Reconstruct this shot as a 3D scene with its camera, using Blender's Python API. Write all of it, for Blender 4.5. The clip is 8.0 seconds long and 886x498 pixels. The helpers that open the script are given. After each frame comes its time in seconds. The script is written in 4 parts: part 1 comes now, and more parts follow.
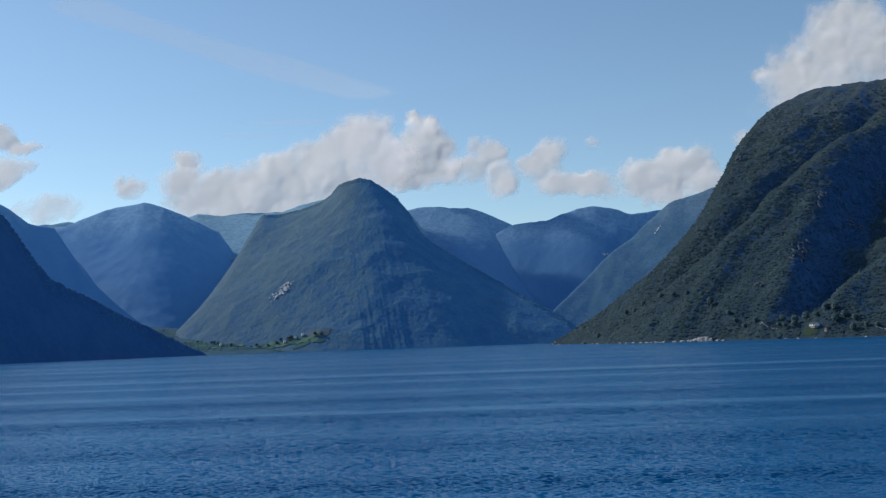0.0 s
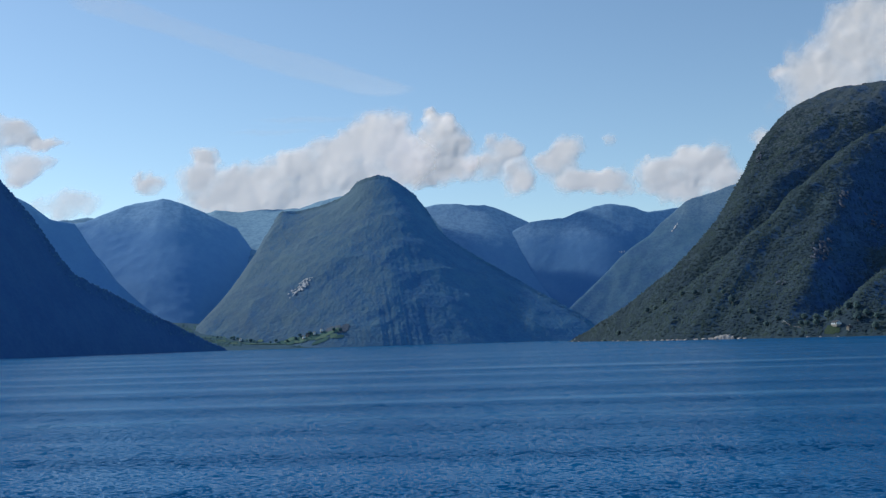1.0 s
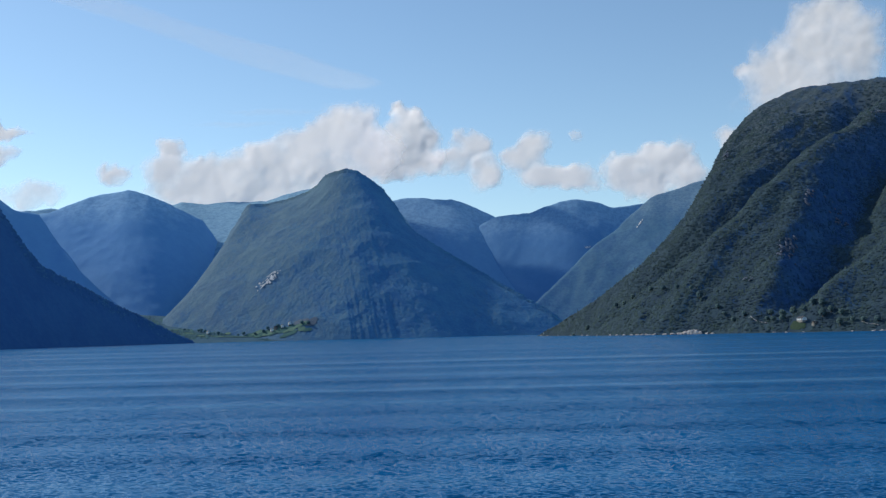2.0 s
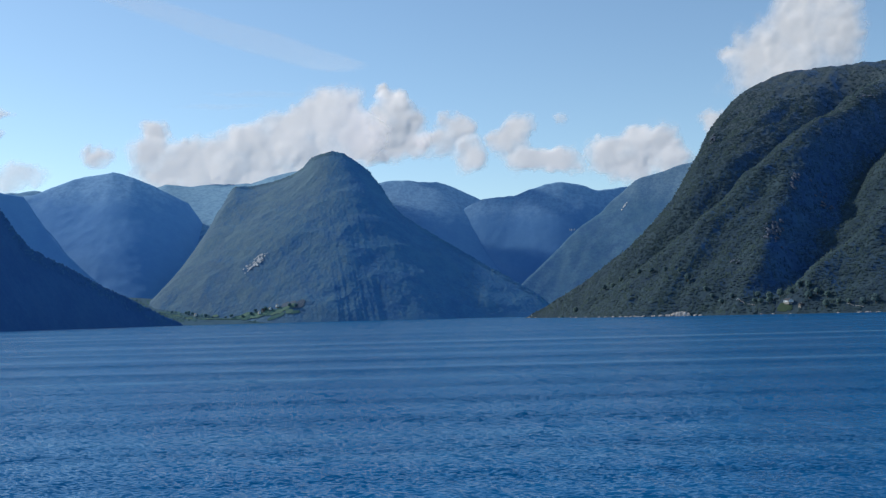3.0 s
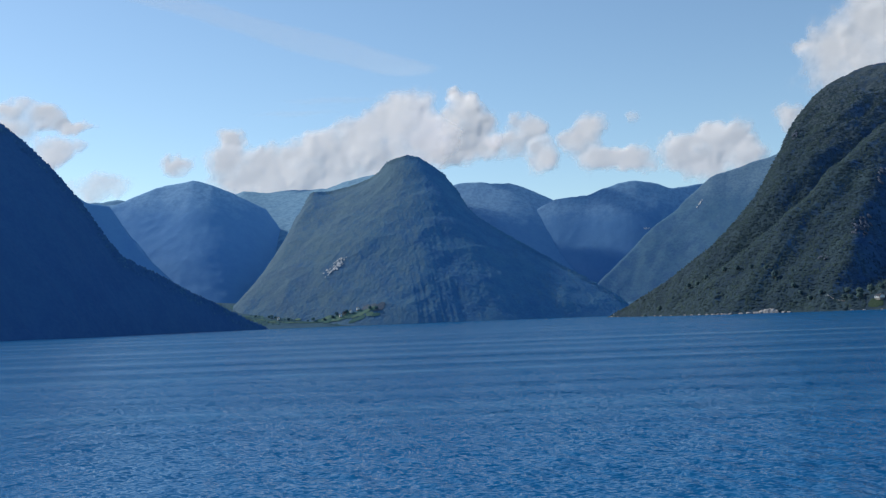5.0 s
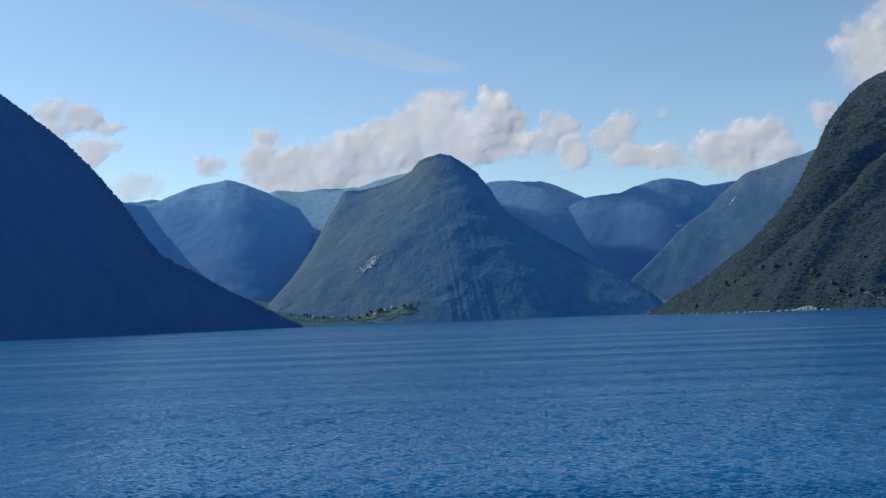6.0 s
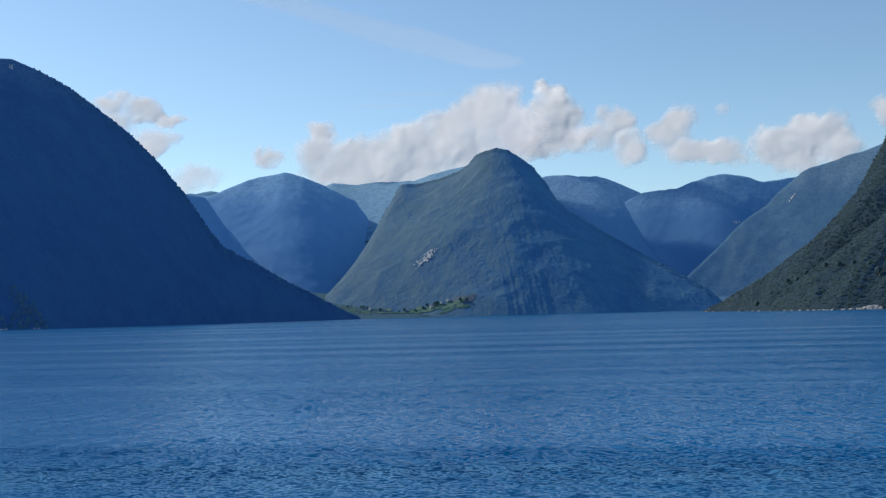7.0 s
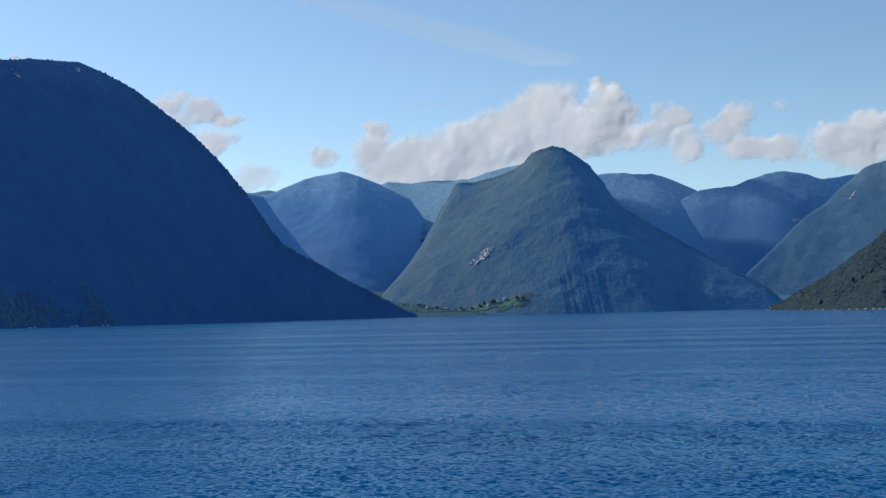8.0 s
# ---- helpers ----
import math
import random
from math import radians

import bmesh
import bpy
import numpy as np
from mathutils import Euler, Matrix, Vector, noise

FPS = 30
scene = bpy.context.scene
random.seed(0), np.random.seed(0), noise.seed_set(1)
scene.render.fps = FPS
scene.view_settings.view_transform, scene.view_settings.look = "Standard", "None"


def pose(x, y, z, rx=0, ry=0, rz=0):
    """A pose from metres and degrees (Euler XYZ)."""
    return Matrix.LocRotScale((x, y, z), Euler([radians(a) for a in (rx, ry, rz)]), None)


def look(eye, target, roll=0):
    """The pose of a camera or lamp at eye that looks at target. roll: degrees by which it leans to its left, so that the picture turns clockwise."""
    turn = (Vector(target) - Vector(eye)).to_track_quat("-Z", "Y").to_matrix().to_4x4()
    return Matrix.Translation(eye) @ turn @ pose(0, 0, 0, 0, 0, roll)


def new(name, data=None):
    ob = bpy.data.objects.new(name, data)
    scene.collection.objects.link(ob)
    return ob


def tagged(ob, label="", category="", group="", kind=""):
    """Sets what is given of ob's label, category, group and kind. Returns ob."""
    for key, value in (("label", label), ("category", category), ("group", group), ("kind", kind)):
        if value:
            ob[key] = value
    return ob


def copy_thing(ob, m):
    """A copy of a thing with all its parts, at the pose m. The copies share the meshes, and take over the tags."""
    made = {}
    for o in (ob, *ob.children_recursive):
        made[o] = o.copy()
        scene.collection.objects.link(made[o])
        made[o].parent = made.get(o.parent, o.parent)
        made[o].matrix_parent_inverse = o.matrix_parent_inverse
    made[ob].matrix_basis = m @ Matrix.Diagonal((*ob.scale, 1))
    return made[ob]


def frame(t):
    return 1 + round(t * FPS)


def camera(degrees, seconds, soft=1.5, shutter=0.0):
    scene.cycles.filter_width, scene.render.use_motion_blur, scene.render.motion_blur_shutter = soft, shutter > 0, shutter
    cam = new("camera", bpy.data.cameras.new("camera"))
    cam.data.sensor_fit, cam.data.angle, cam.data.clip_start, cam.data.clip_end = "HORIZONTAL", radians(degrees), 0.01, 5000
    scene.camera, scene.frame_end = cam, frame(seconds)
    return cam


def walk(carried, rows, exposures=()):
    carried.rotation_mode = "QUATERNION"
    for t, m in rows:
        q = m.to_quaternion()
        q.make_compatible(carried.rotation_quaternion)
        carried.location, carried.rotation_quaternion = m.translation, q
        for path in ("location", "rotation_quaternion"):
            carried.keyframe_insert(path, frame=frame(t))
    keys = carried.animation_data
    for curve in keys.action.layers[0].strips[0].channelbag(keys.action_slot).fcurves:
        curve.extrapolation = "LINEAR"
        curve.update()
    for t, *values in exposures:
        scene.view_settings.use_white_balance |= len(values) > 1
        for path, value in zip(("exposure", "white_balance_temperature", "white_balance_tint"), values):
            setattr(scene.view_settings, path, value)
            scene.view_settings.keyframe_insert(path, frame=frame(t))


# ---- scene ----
cam = camera(44.84, 8.0, soft=1.3)

# seconds, east, north, yaw to the right, pitch up, lean (degrees); the deck is 7 m above the fjord, the boat backs away to the south-west
WAY = [
    (0.0, 5.48, 30.85, -2.230, 5.058, -1.950), (0.5, 0.23, 24.85, -2.800, 4.955, -1.970),
    (1.0, -5.02, 18.85, -2.985, 4.910, -1.650), (1.5, -10.27, 12.85, -2.030, 4.898, -1.500),
    (3.0, -26.02, -5.15, -0.170, 3.571, -1.420), (3.5, -31.27, -11.15, -0.003, 3.685, -1.634),
    (4.0, -36.52, -17.15, -0.621, 3.580, -1.775), (4.5, -41.77, -23.15, -2.467, 3.750, -1.900),
    (6.0, -57.52, -41.15, -5.400, 3.715, -2.220), (6.5, -62.77, -47.15, -6.580, 3.800, -1.600),
    (7.0, -68.03, -53.15, -8.180, 3.470, -1.420), (7.5, -73.28, -59.15, -9.050, 3.400, -1.340),
    (8.0, -78.53, -65.15, -10.950, 3.440, -1.300),
]
DECK = 7.0
EXPOSURES = [(0.0, 0.53), (0.5, 0.63), (1.0, 0.63), (1.5, 0.74), (3.0, 0.75), (4.0, 0.73), (4.5, 0.73), (6.0, 0.61), (6.5, 0.71), (7.0, 0.69), (7.5, 0.64), (8.0, 0.65)]


def stand(x, y, yaw, pitch, lean):
    a, p = radians(yaw), radians(pitch)
    eye = Vector((x, y, DECK))
    ahead = Vector((math.sin(a) * math.cos(p), math.cos(a) * math.cos(p), math.sin(p)))
    return look(eye, eye + ahead * 100, lean)


walk(cam, [(t, stand(*row)) for t, *row in WAY], exposures=[(t, e, 6120, 3.5) for t, e in EXPOSURES])

# ---- light ----
SUN_AZIMUTH, SUN_HEIGHT = radians(-64), radians(36)
world = bpy.data.worlds.new("sky")
scene.world = world
world.use_nodes = True
sky = world.node_tree.nodes.new("ShaderNodeTexSky")
sky.sky_type = "NISHITA"
sky.sun_disc = False
sky.sun_elevation = SUN_HEIGHT
sky.sun_rotation = SUN_AZIMUTH % (2 * math.pi)
sky.altitude, sky.air_density, sky.dust_density, sky.ozone_density = 700, 1.0, 0.4, 1.5
background = world.node_tree.nodes["Background"]
background.inputs["Strength"].default_value = 0.081
world.node_tree.links.new(sky.outputs["Color"], background.inputs["Color"])

sun_data = bpy.data.lights.new("sun", "SUN")
sun_data.energy, sun_data.angle, sun_data.color = 1.8, radians(1.0), (1.0, 0.87, 0.7)
to_sun = Vector((math.sin(SUN_AZIMUTH) * math.cos(SUN_HEIGHT), math.cos(SUN_AZIMUTH) * math.cos(SUN_HEIGHT), math.sin(SUN_HEIGHT)))
sun = new("sun", sun_data)
sun.matrix_world = look(to_sun * 900, (0, 0, 0))


# ---- materials ----
def material(name, base=(0.5, 0.5, 0.5), rough=0.8, spec=0.3):
    m = bpy.data.materials.new(name)
    m.use_nodes = True
    p = m.node_tree.nodes["Principled BSDF"]
    p.inputs["Base Color"].default_value = (*base, 1)
    p.inputs["Roughness"].default_value = rough
    p.inputs["Specular IOR Level"].default_value = spec
    return m, m.node_tree.nodes, m.node_tree.links, p


def place_node(nodes):
    return nodes.new("ShaderNodeNewGeometry")


def noise_node(nodes, links, vector, scale, detail=4.0, rough=0.55, stretch=None):
    n = nodes.new("ShaderNodeTexNoise")
    n.inputs["Scale"].default_value = scale
    n.inputs["Detail"].default_value = detail
    n.inputs["Roughness"].default_value = rough
    if stretch:
        mp = nodes.new("ShaderNodeMapping")
        mp.inputs["Scale"].default_value = stretch
        links.new(vector, mp.inputs["Vector"])
        vector = mp.outputs["Vector"]
    links.new(vector, n.inputs["Vector"])
    return n.outputs["Fac"]


def ramp_node(nodes, links, fac, stops):
    r = nodes.new("ShaderNodeValToRGB")
    while len(r.color_ramp.elements) < len(stops):
        r.color_ramp.elements.new(0.5)
    for e, (at, c) in zip(r.color_ramp.elements, stops):
        e.position, e.color = at, (*c, 1) if len(c) == 3 else c
    links.new(fac, r.inputs["Fac"])
    return r.outputs["Color"]


def range_node(nodes, links, value, a, b, c=0.0, d=1.0):
    r = nodes.new("ShaderNodeMapRange")
    r.interpolation_type = "SMOOTHSTEP"
    for k, v in zip(("From Min", "From Max", "To Min", "To Max"), (a, b, c, d)):
        r.inputs[k].default_value = v
    links.new(value, r.inputs["Value"])
    return r.outputs["Result"]


def math_node(nodes, links, op, a, b):
    n = nodes.new("ShaderNodeMath")
    n.operation = op
    for i, v in enumerate((a, b)):
        if isinstance(v, (int, float)):
            n.inputs[i].default_value = v
        else:
            links.new(v, n.inputs[i])
    return n.outputs[0]


def mix_node(nodes, links, fac, a, b, blend="MIX"):
    n = nodes.new("ShaderNodeMix")
    n.data_type, n.blend_type = "RGBA", blend
    for sock, v in zip((n.inputs["Factor"], n.inputs["A"], n.inputs["B"]), (fac, a, b)):
        if isinstance(v, (int, float)):
            sock.default_value = v
        elif isinstance(v, tuple):
            sock.default_value = (*v, 1)
        else:
            links.new(v, sock)
    return n.outputs["Result"]


def bump_node(nodes, links, p, height, distance, strength=1.0):
    b = nodes.new("ShaderNodeBump")
    b.inputs["Distance"].default_value = distance
    b.inputs["Strength"].default_value = strength
    links.new(height, b.inputs["Height"])
    links.new(b.outputs["Normal"], p.inputs["Normal"])


def slope_material(name, tone, treeline, rock_steep, grain=0.11, patchy=1.0, leafy=None, bumpy=0.3):
    """Hillside: woods below the treeline, heath above, bare rock where it is steep. tone is the woods' mean colour with
    shade and haze painted in;
    leafy, the colour painted, in patches, where the ground turns to the west, to imitate or soften the sunlight there."""
    m, n, l, p = material(name, rough=0.85, spec=0.1)
    g = place_node(n)
    pos = g.outputs["Position"]
    xyz, nrm = n.new("ShaderNodeSeparateXYZ"), n.new("ShaderNodeSeparateXYZ")
    l.new(pos, xyz.inputs[0])
    l.new(g.outputs["Normal"], nrm.inputs[0])

    fine = noise_node(n, l, pos, grain, 5, 0.7)
    broad = noise_node(n, l, pos, 0.006, 5, 0.6)
    mid = noise_node(n, l, pos, 0.022, 5, 0.62, (1, 1, 0.45))
    woods_c = n.new("ShaderNodeRGB").outputs[0]
    woods_c.default_value = (*tone, 1)
    # lit and shaded colours of the woods, painted by the way the ground faces
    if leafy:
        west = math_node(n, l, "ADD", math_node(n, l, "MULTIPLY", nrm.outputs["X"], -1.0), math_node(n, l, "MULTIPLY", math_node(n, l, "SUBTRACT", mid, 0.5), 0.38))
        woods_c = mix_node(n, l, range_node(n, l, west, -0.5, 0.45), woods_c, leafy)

    def shade(r, gr, b):
        return mix_node(n, l, 1.0, woods_c, (r, gr, b), "MULTIPLY")

    patch = math_node(n, l, "ADD", math_node(n, l, "MULTIPLY", fine, 0.5), math_node(n, l, "MULTIPLY", mid, 0.5))
    k = 0.3 * patchy
    green = mix_node(n, l, range_node(n, l, patch, 0.38, 0.62), shade(1 - k, 1 - 0.8 * k, 1 - 0.5 * k), shade(1 + 1.1 * k, 1 + k, 1 + 0.3 * k))
    green = mix_node(n, l, range_node(n, l, broad, 0.42, 0.66, 0, 0.6 * patchy), green, shade(1.25, 1.16, 0.95))
    height = math_node(n, l, "ADD", xyz.outputs["Z"], math_node(n, l, "MULTIPLY", mid, 170.0))
    bare = range_node(n, l, height, treeline + 30, treeline + 150)
    top = mix_node(n, l, range_node(n, l, fine, 0.36, 0.62), shade(1.3, 1.12, 1.0), shade(1.9, 1.5, 1.2))
    ground_c = mix_node(n, l, bare, green, top)
    steep = math_node(n, l, "ADD", nrm.outputs["Z"], math_node(n, l, "MULTIPLY", mid, 0.5))
    stone = mix_node(n, l, range_node(n, l, fine, 0.35, 0.62), shade(1.15, 1.05, 1.0), shade(1.8, 1.45, 1.2))
    l.new(mix_node(n, l, range_node(n, l, steep, rock_steep + 0.05, rock_steep - 0.05), ground_c, stone), p.inputs["Base Color"])
    bump_node(n, l, p, fine, 10 * bumpy, bumpy)
    return m


def foliage_material(name, stops, spec=0.08, leafy=None):
    """Woods: every crown has its own tone; leafy multiplies it where the ground turns to the west, painted sunlight as
    in slope_material.
    """
    m, n, l, p = material(name, rough=0.9, spec=spec)
    g = place_node(n)
    tone = ramp_node(n, l, g.outputs["Random Per Island"], stops)
    stand_of = noise_node(n, l, g.outputs["Position"], 0.022, 5, 0.62)
    fine = noise_node(n, l, g.outputs["Position"], 0.5, 3, 0.6)
    # the same painted sunlight, multiplied into each crown's tone
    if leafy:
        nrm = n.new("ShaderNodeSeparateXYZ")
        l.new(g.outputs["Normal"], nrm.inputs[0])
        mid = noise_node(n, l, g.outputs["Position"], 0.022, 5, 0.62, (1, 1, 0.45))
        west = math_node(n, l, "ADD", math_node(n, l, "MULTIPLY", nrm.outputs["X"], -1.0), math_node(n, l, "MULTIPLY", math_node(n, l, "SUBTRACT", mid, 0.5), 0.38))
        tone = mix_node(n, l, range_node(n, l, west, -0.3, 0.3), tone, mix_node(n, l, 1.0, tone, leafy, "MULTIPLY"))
    c = mix_node(n, l, range_node(n, l, stand_of, 0.36, 0.64, 0.0, 1.0), tone, (1.28, 1.2, 1.0), "MULTIPLY")
    l.new(mix_node(n, l, range_node(n, l, fine, 0.3, 0.7, 0.0, 0.5), c, (1.2, 1.2, 1.15), "MULTIPLY"), p.inputs["Base Color"])
    return m


def rock_material(name, pale, dark, scale=0.5, bump=0.3):
    m, n, l, p = material(name, rough=0.85, spec=0.3)
    pos = place_node(n).outputs["Position"]
    a = noise_node(n, l, pos, scale, 6, 0.65)
    b = noise_node(n, l, pos, scale * 0.2, 4, 0.6)
    c = ramp_node(n, l, a, [(0.32, dark), (0.55, pale), (0.72, tuple(min(1, v * 1.15) for v in pale))])
    l.new(mix_node(n, l, range_node(n, l, b, 0.5, 0.75, 0, 0.6), c, dark), p.inputs["Base Color"])
    bump_node(n, l, p, a, bump)
    return m


def plain_material(name, base, rough=0.7, scale=2.0, vary=0.25):
    m, n, l, p = material(name, base, rough)
    a = noise_node(n, l, place_node(n).outputs["Position"], scale, 5, 0.6)
    l.new(mix_node(n, l, range_node(n, l, a, 0.3, 0.7), tuple(c * (1 - vary) for c in base), base), p.inputs["Base Color"])
    bump_node(n, l, p, a, 0.02)
    return m


def grass_material(name, a, b):
    m, n, l, p = material(name, rough=0.95, spec=0.15)
    pos = place_node(n).outputs["Position"]
    broad, fine = noise_node(n, l, pos, 0.03, 4), noise_node(n, l, pos, 0.5, 5, 0.65)
    c = mix_node(n, l, range_node(n, l, broad, 0.35, 0.65), a, b)
    l.new(mix_node(n, l, range_node(n, l, fine, 0.3, 0.7, 0, 0.5), c, (0.45, 0.5, 0.35), "MULTIPLY"), p.inputs["Base Color"])
    bump_node(n, l, p, fine, 0.4)
    return m


def water_material():
    """Deep water: ripples tilt the surface at every distance, calmer in long slicks."""
    m, n, l, p = material("fjord_water", (0.008, 0.124, 0.318), 0.1, 0.3)
    p.inputs["IOR"].default_value = 1.333
    pos = place_node(n).outputs["Position"]
    lane = range_node(n, l, noise_node(n, l, pos, 1.0, 5, 0.62, (0.0005, 0.009, 0)), 0.42, 0.56, 0.7, 1.1)
    slick = range_node(n, l, noise_node(n, l, pos, 1.0, 4, 0.6, (0.0012, 0.028, 0)), 0.38, 0.58, 0.6, 1.08)
    gust = range_node(n, l, noise_node(n, l, pos, 1.0, 4, 0.65, (0.004, 0.09, 0)), 0.4, 0.66, 0.8, 1.45)
    streak = range_node(n, l, noise_node(n, l, pos, 1.0, 4, 0.55, (0.0009, 0.032, 0)), 0.53, 0.64)
    tilt = None
    for stretch, amount in (((0.3, 0.075, 1), 0.5), ((0.7, 0.22, 1), 0.7), ((1.4, 0.8, 1), 0.75), ((2.4, 3.0, 1), 1.45), ((4.0, 7.0, 1), 1.5)):
        mp, tex = n.new("ShaderNodeMapping"), n.new("ShaderNodeTexNoise")
        mp.inputs["Scale"].default_value = stretch
        tex.inputs["Scale"].default_value, tex.inputs["Detail"].default_value = 1.0, 1.0
        l.new(pos, mp.inputs["Vector"])
        l.new(mp.outputs["Vector"], tex.inputs["Vector"])
        off, size = n.new("ShaderNodeVectorMath"), n.new("ShaderNodeVectorMath")
        off.operation, size.operation = "SUBTRACT", "MULTIPLY"
        off.inputs[1].default_value = (0.5, 0.5, 0.5)
        size.inputs[1].default_value = (0.25 * amount, amount, 0)
        l.new(tex.outputs["Color"], off.inputs[0])
        l.new(off.outputs[0], size.inputs[0])
        if tilt is None:
            tilt = size.outputs[0]
        else:
            add = n.new("ShaderNodeVectorMath")
            l.new(tilt, add.inputs[0])
            l.new(size.outputs[0], add.inputs[1])
            tilt = add.outputs[0]
    split, join = n.new("ShaderNodeSeparateXYZ"), n.new("ShaderNodeCombineXYZ")
    l.new(tilt, split.inputs[0])
    l.new(split.outputs["X"], join.inputs["X"])
    # every ripple tilts south, the side that faces the camera, to suit its view
    l.new(math_node(n, l, "MULTIPLY", math_node(n, l, "POWER", math_node(n, l, "MINIMUM", math_node(n, l, "ABSOLUTE", split.outputs["Y"], 0.0), 0.34), 1.4), -4.2), join.inputs["Y"])
    tilt = join.outputs[0]
    calm, lean, unit = (n.new("ShaderNodeVectorMath") for _ in range(3))
    calm.operation, lean.operation, unit.operation = "SCALE", "ADD", "NORMALIZE"
    l.new(tilt, calm.inputs[0])
    l.new(math_node(n, l, "MULTIPLY", math_node(n, l, "MULTIPLY", slick, lane), gust), calm.inputs["Scale"])
    l.new(calm.outputs[0], lean.inputs[0])
    l.new(place_node(n).outputs["Normal"], lean.inputs[1])
    l.new(lean.outputs[0], unit.inputs[0])
    l.new(unit.outputs[0], p.inputs["Normal"])
    # long pale streaks painted into the colour, since ripple tilt barely brightens them
    pale_streak = math_node(n, l, "MULTIPLY", streak, range_node(n, l, noise_node(n, l, pos, 1.0, 3, 0.6, (0.12, 0.3, 0)), 0.35, 0.65, 0.3, 0.85))
    l.new(mix_node(n, l, pale_streak, (0.008, 0.124, 0.318), (0.095, 0.28, 0.48)), p.inputs["Base Color"])
    return m


def cloud_material(name, thick=1.0, ragged=0.42):
    """White vapour: how much it hides follows the depth of vapour stored in the mesh."""
    m = bpy.data.materials.new(name)
    m.use_nodes = True
    n, l = m.node_tree.nodes, m.node_tree.links
    n.remove(n["Principled BSDF"])
    depth = n.new("ShaderNodeAttribute")
    depth.attribute_name = "vapour"
    pos = place_node(n).outputs["Position"]
    fluff = noise_node(n, l, pos, 0.013, 5, 0.55)
    amount = math_node(n, l, "ADD", depth.outputs["Fac"], math_node(n, l, "MULTIPLY", math_node(n, l, "SUBTRACT", fluff, 0.5), ragged))
    cover = range_node(n, l, amount, 0.0, 1.1, 0.0, thick)
    cover = math_node(n, l, "MULTIPLY", cover, range_node(n, l, depth.outputs["Fac"], 0.0, 0.4))
    body, glow, both, out = n.new("ShaderNodeBsdfDiffuse"), n.new("ShaderNodeBsdfTranslucent"), n.new("ShaderNodeMixShader"), n.new("ShaderNodeMixShader")
    for s in (body, glow):
        s.inputs["Color"].default_value = (1.0, 0.96, 0.985, 1)
    both.inputs[0].default_value = 0.92
    bump = n.new("ShaderNodeBump")
    bump.inputs["Distance"].default_value = 30.0
    bump.inputs["Strength"].default_value = 0.05
    l.new(fluff, bump.inputs["Height"])
    l.new(bump.outputs["Normal"], body.inputs["Normal"])
    clear = n.new("ShaderNodeBsdfTransparent")
    l.new(body.outputs[0], both.inputs[1])
    l.new(glow.outputs[0], both.inputs[2])
    l.new(cover, out.inputs[0])
    l.new(clear.outputs[0], out.inputs[1])
    l.new(both.outputs[0], out.inputs[2])
    l.new(out.outputs[0], n["Material Output"].inputs["Surface"])
    return m


def leaf_stops(tone, vary=0.18):
    return [(0.0, tuple(c * (1 - vary) for c in tone)), (0.6, tone), (1.0, tuple(c * k for c, k in zip(tone, (1 + 1.6 * vary, 1 + 1.2 * vary, 1))))]


NEAR_SHADED, LEFT_SHADED, MID_SHADED = (0.046, 0.11, 0.26), (0.048, 0.134, 0.325), (0.071, 0.2, 0.41)
# haze is painted in: these ranges are paler and bluer than their woods
WALL_HAZED, BACK_HAZED, FAR_HAZED = (0.1, 0.215, 0.4), (0.15, 0.325, 0.6), (0.14, 0.295, 0.54)
# greyer green for west slopes, standing in for sunlight on the woods
NEAR_SUNLIT, MID_SUNLIT = (0.035, 0.061, 0.093), (0.09, 0.162, 0.25)
# treeline set low: heath colour also stands in for haze below the brow
NEAR_SLOPE = slope_material("wooded_hillside", NEAR_SHADED, 245, 0.5, 0.16, 1.0, NEAR_SUNLIT)
# strong even blue: the left mountain's shade and haze painted into its woods
LEFT_SLOPE = slope_material("shaded_hillside", LEFT_SHADED, 470, 0.2, 0.12, 0.35)
# the peak's blue shade and haze are part of this woods colour
MID_SLOPE = slope_material("mid_hillside", MID_SHADED, 560, 0.3, 0.13, 0.5, MID_SUNLIT, 0.55)
WALL_SLOPE = slope_material("valley_wall_woods", WALL_HAZED, 440, 0.5, 0.09, 0.7, (0.08, 0.165, 0.29), 0.5)
# west sides painted darker, to cancel sunlight that haze would even out
BACK_SLOPE = slope_material("back_hillside", BACK_HAZED, 460, 0.35, 0.06, 0.15, tuple(c * k for c, k in zip(BACK_HAZED, (0.84, 0.87, 0.92))))
# the plateau's pale blue is haze painted over bare heath
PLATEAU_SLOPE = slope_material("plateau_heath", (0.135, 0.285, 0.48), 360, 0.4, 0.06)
FAR_SLOPE = slope_material("far_hillside", FAR_HAZED, 430, 0.3, 0.06, 0.2, tuple(c * k for c, k in zip(FAR_HAZED, (0.72, 0.77, 0.85))))
# scrub made bluer to match the haze painted on the slopes around it
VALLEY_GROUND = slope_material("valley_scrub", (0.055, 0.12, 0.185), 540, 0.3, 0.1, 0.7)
WOODS = foliage_material("mixed_woods", leaf_stops(NEAR_SHADED, 0.14), leafy=tuple(b / a for a, b in zip(NEAR_SHADED, NEAR_SUNLIT)))
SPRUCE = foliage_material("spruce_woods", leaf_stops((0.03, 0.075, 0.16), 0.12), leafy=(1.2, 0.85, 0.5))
# brow and bank trees carry the mountain's painted blue
SHADE_WOODS = foliage_material("shade_blue_woods", leaf_stops(LEFT_SHADED))
BANK_WOODS = foliage_material("bank_woods", leaf_stops((0.062, 0.14, 0.27), 0.14))
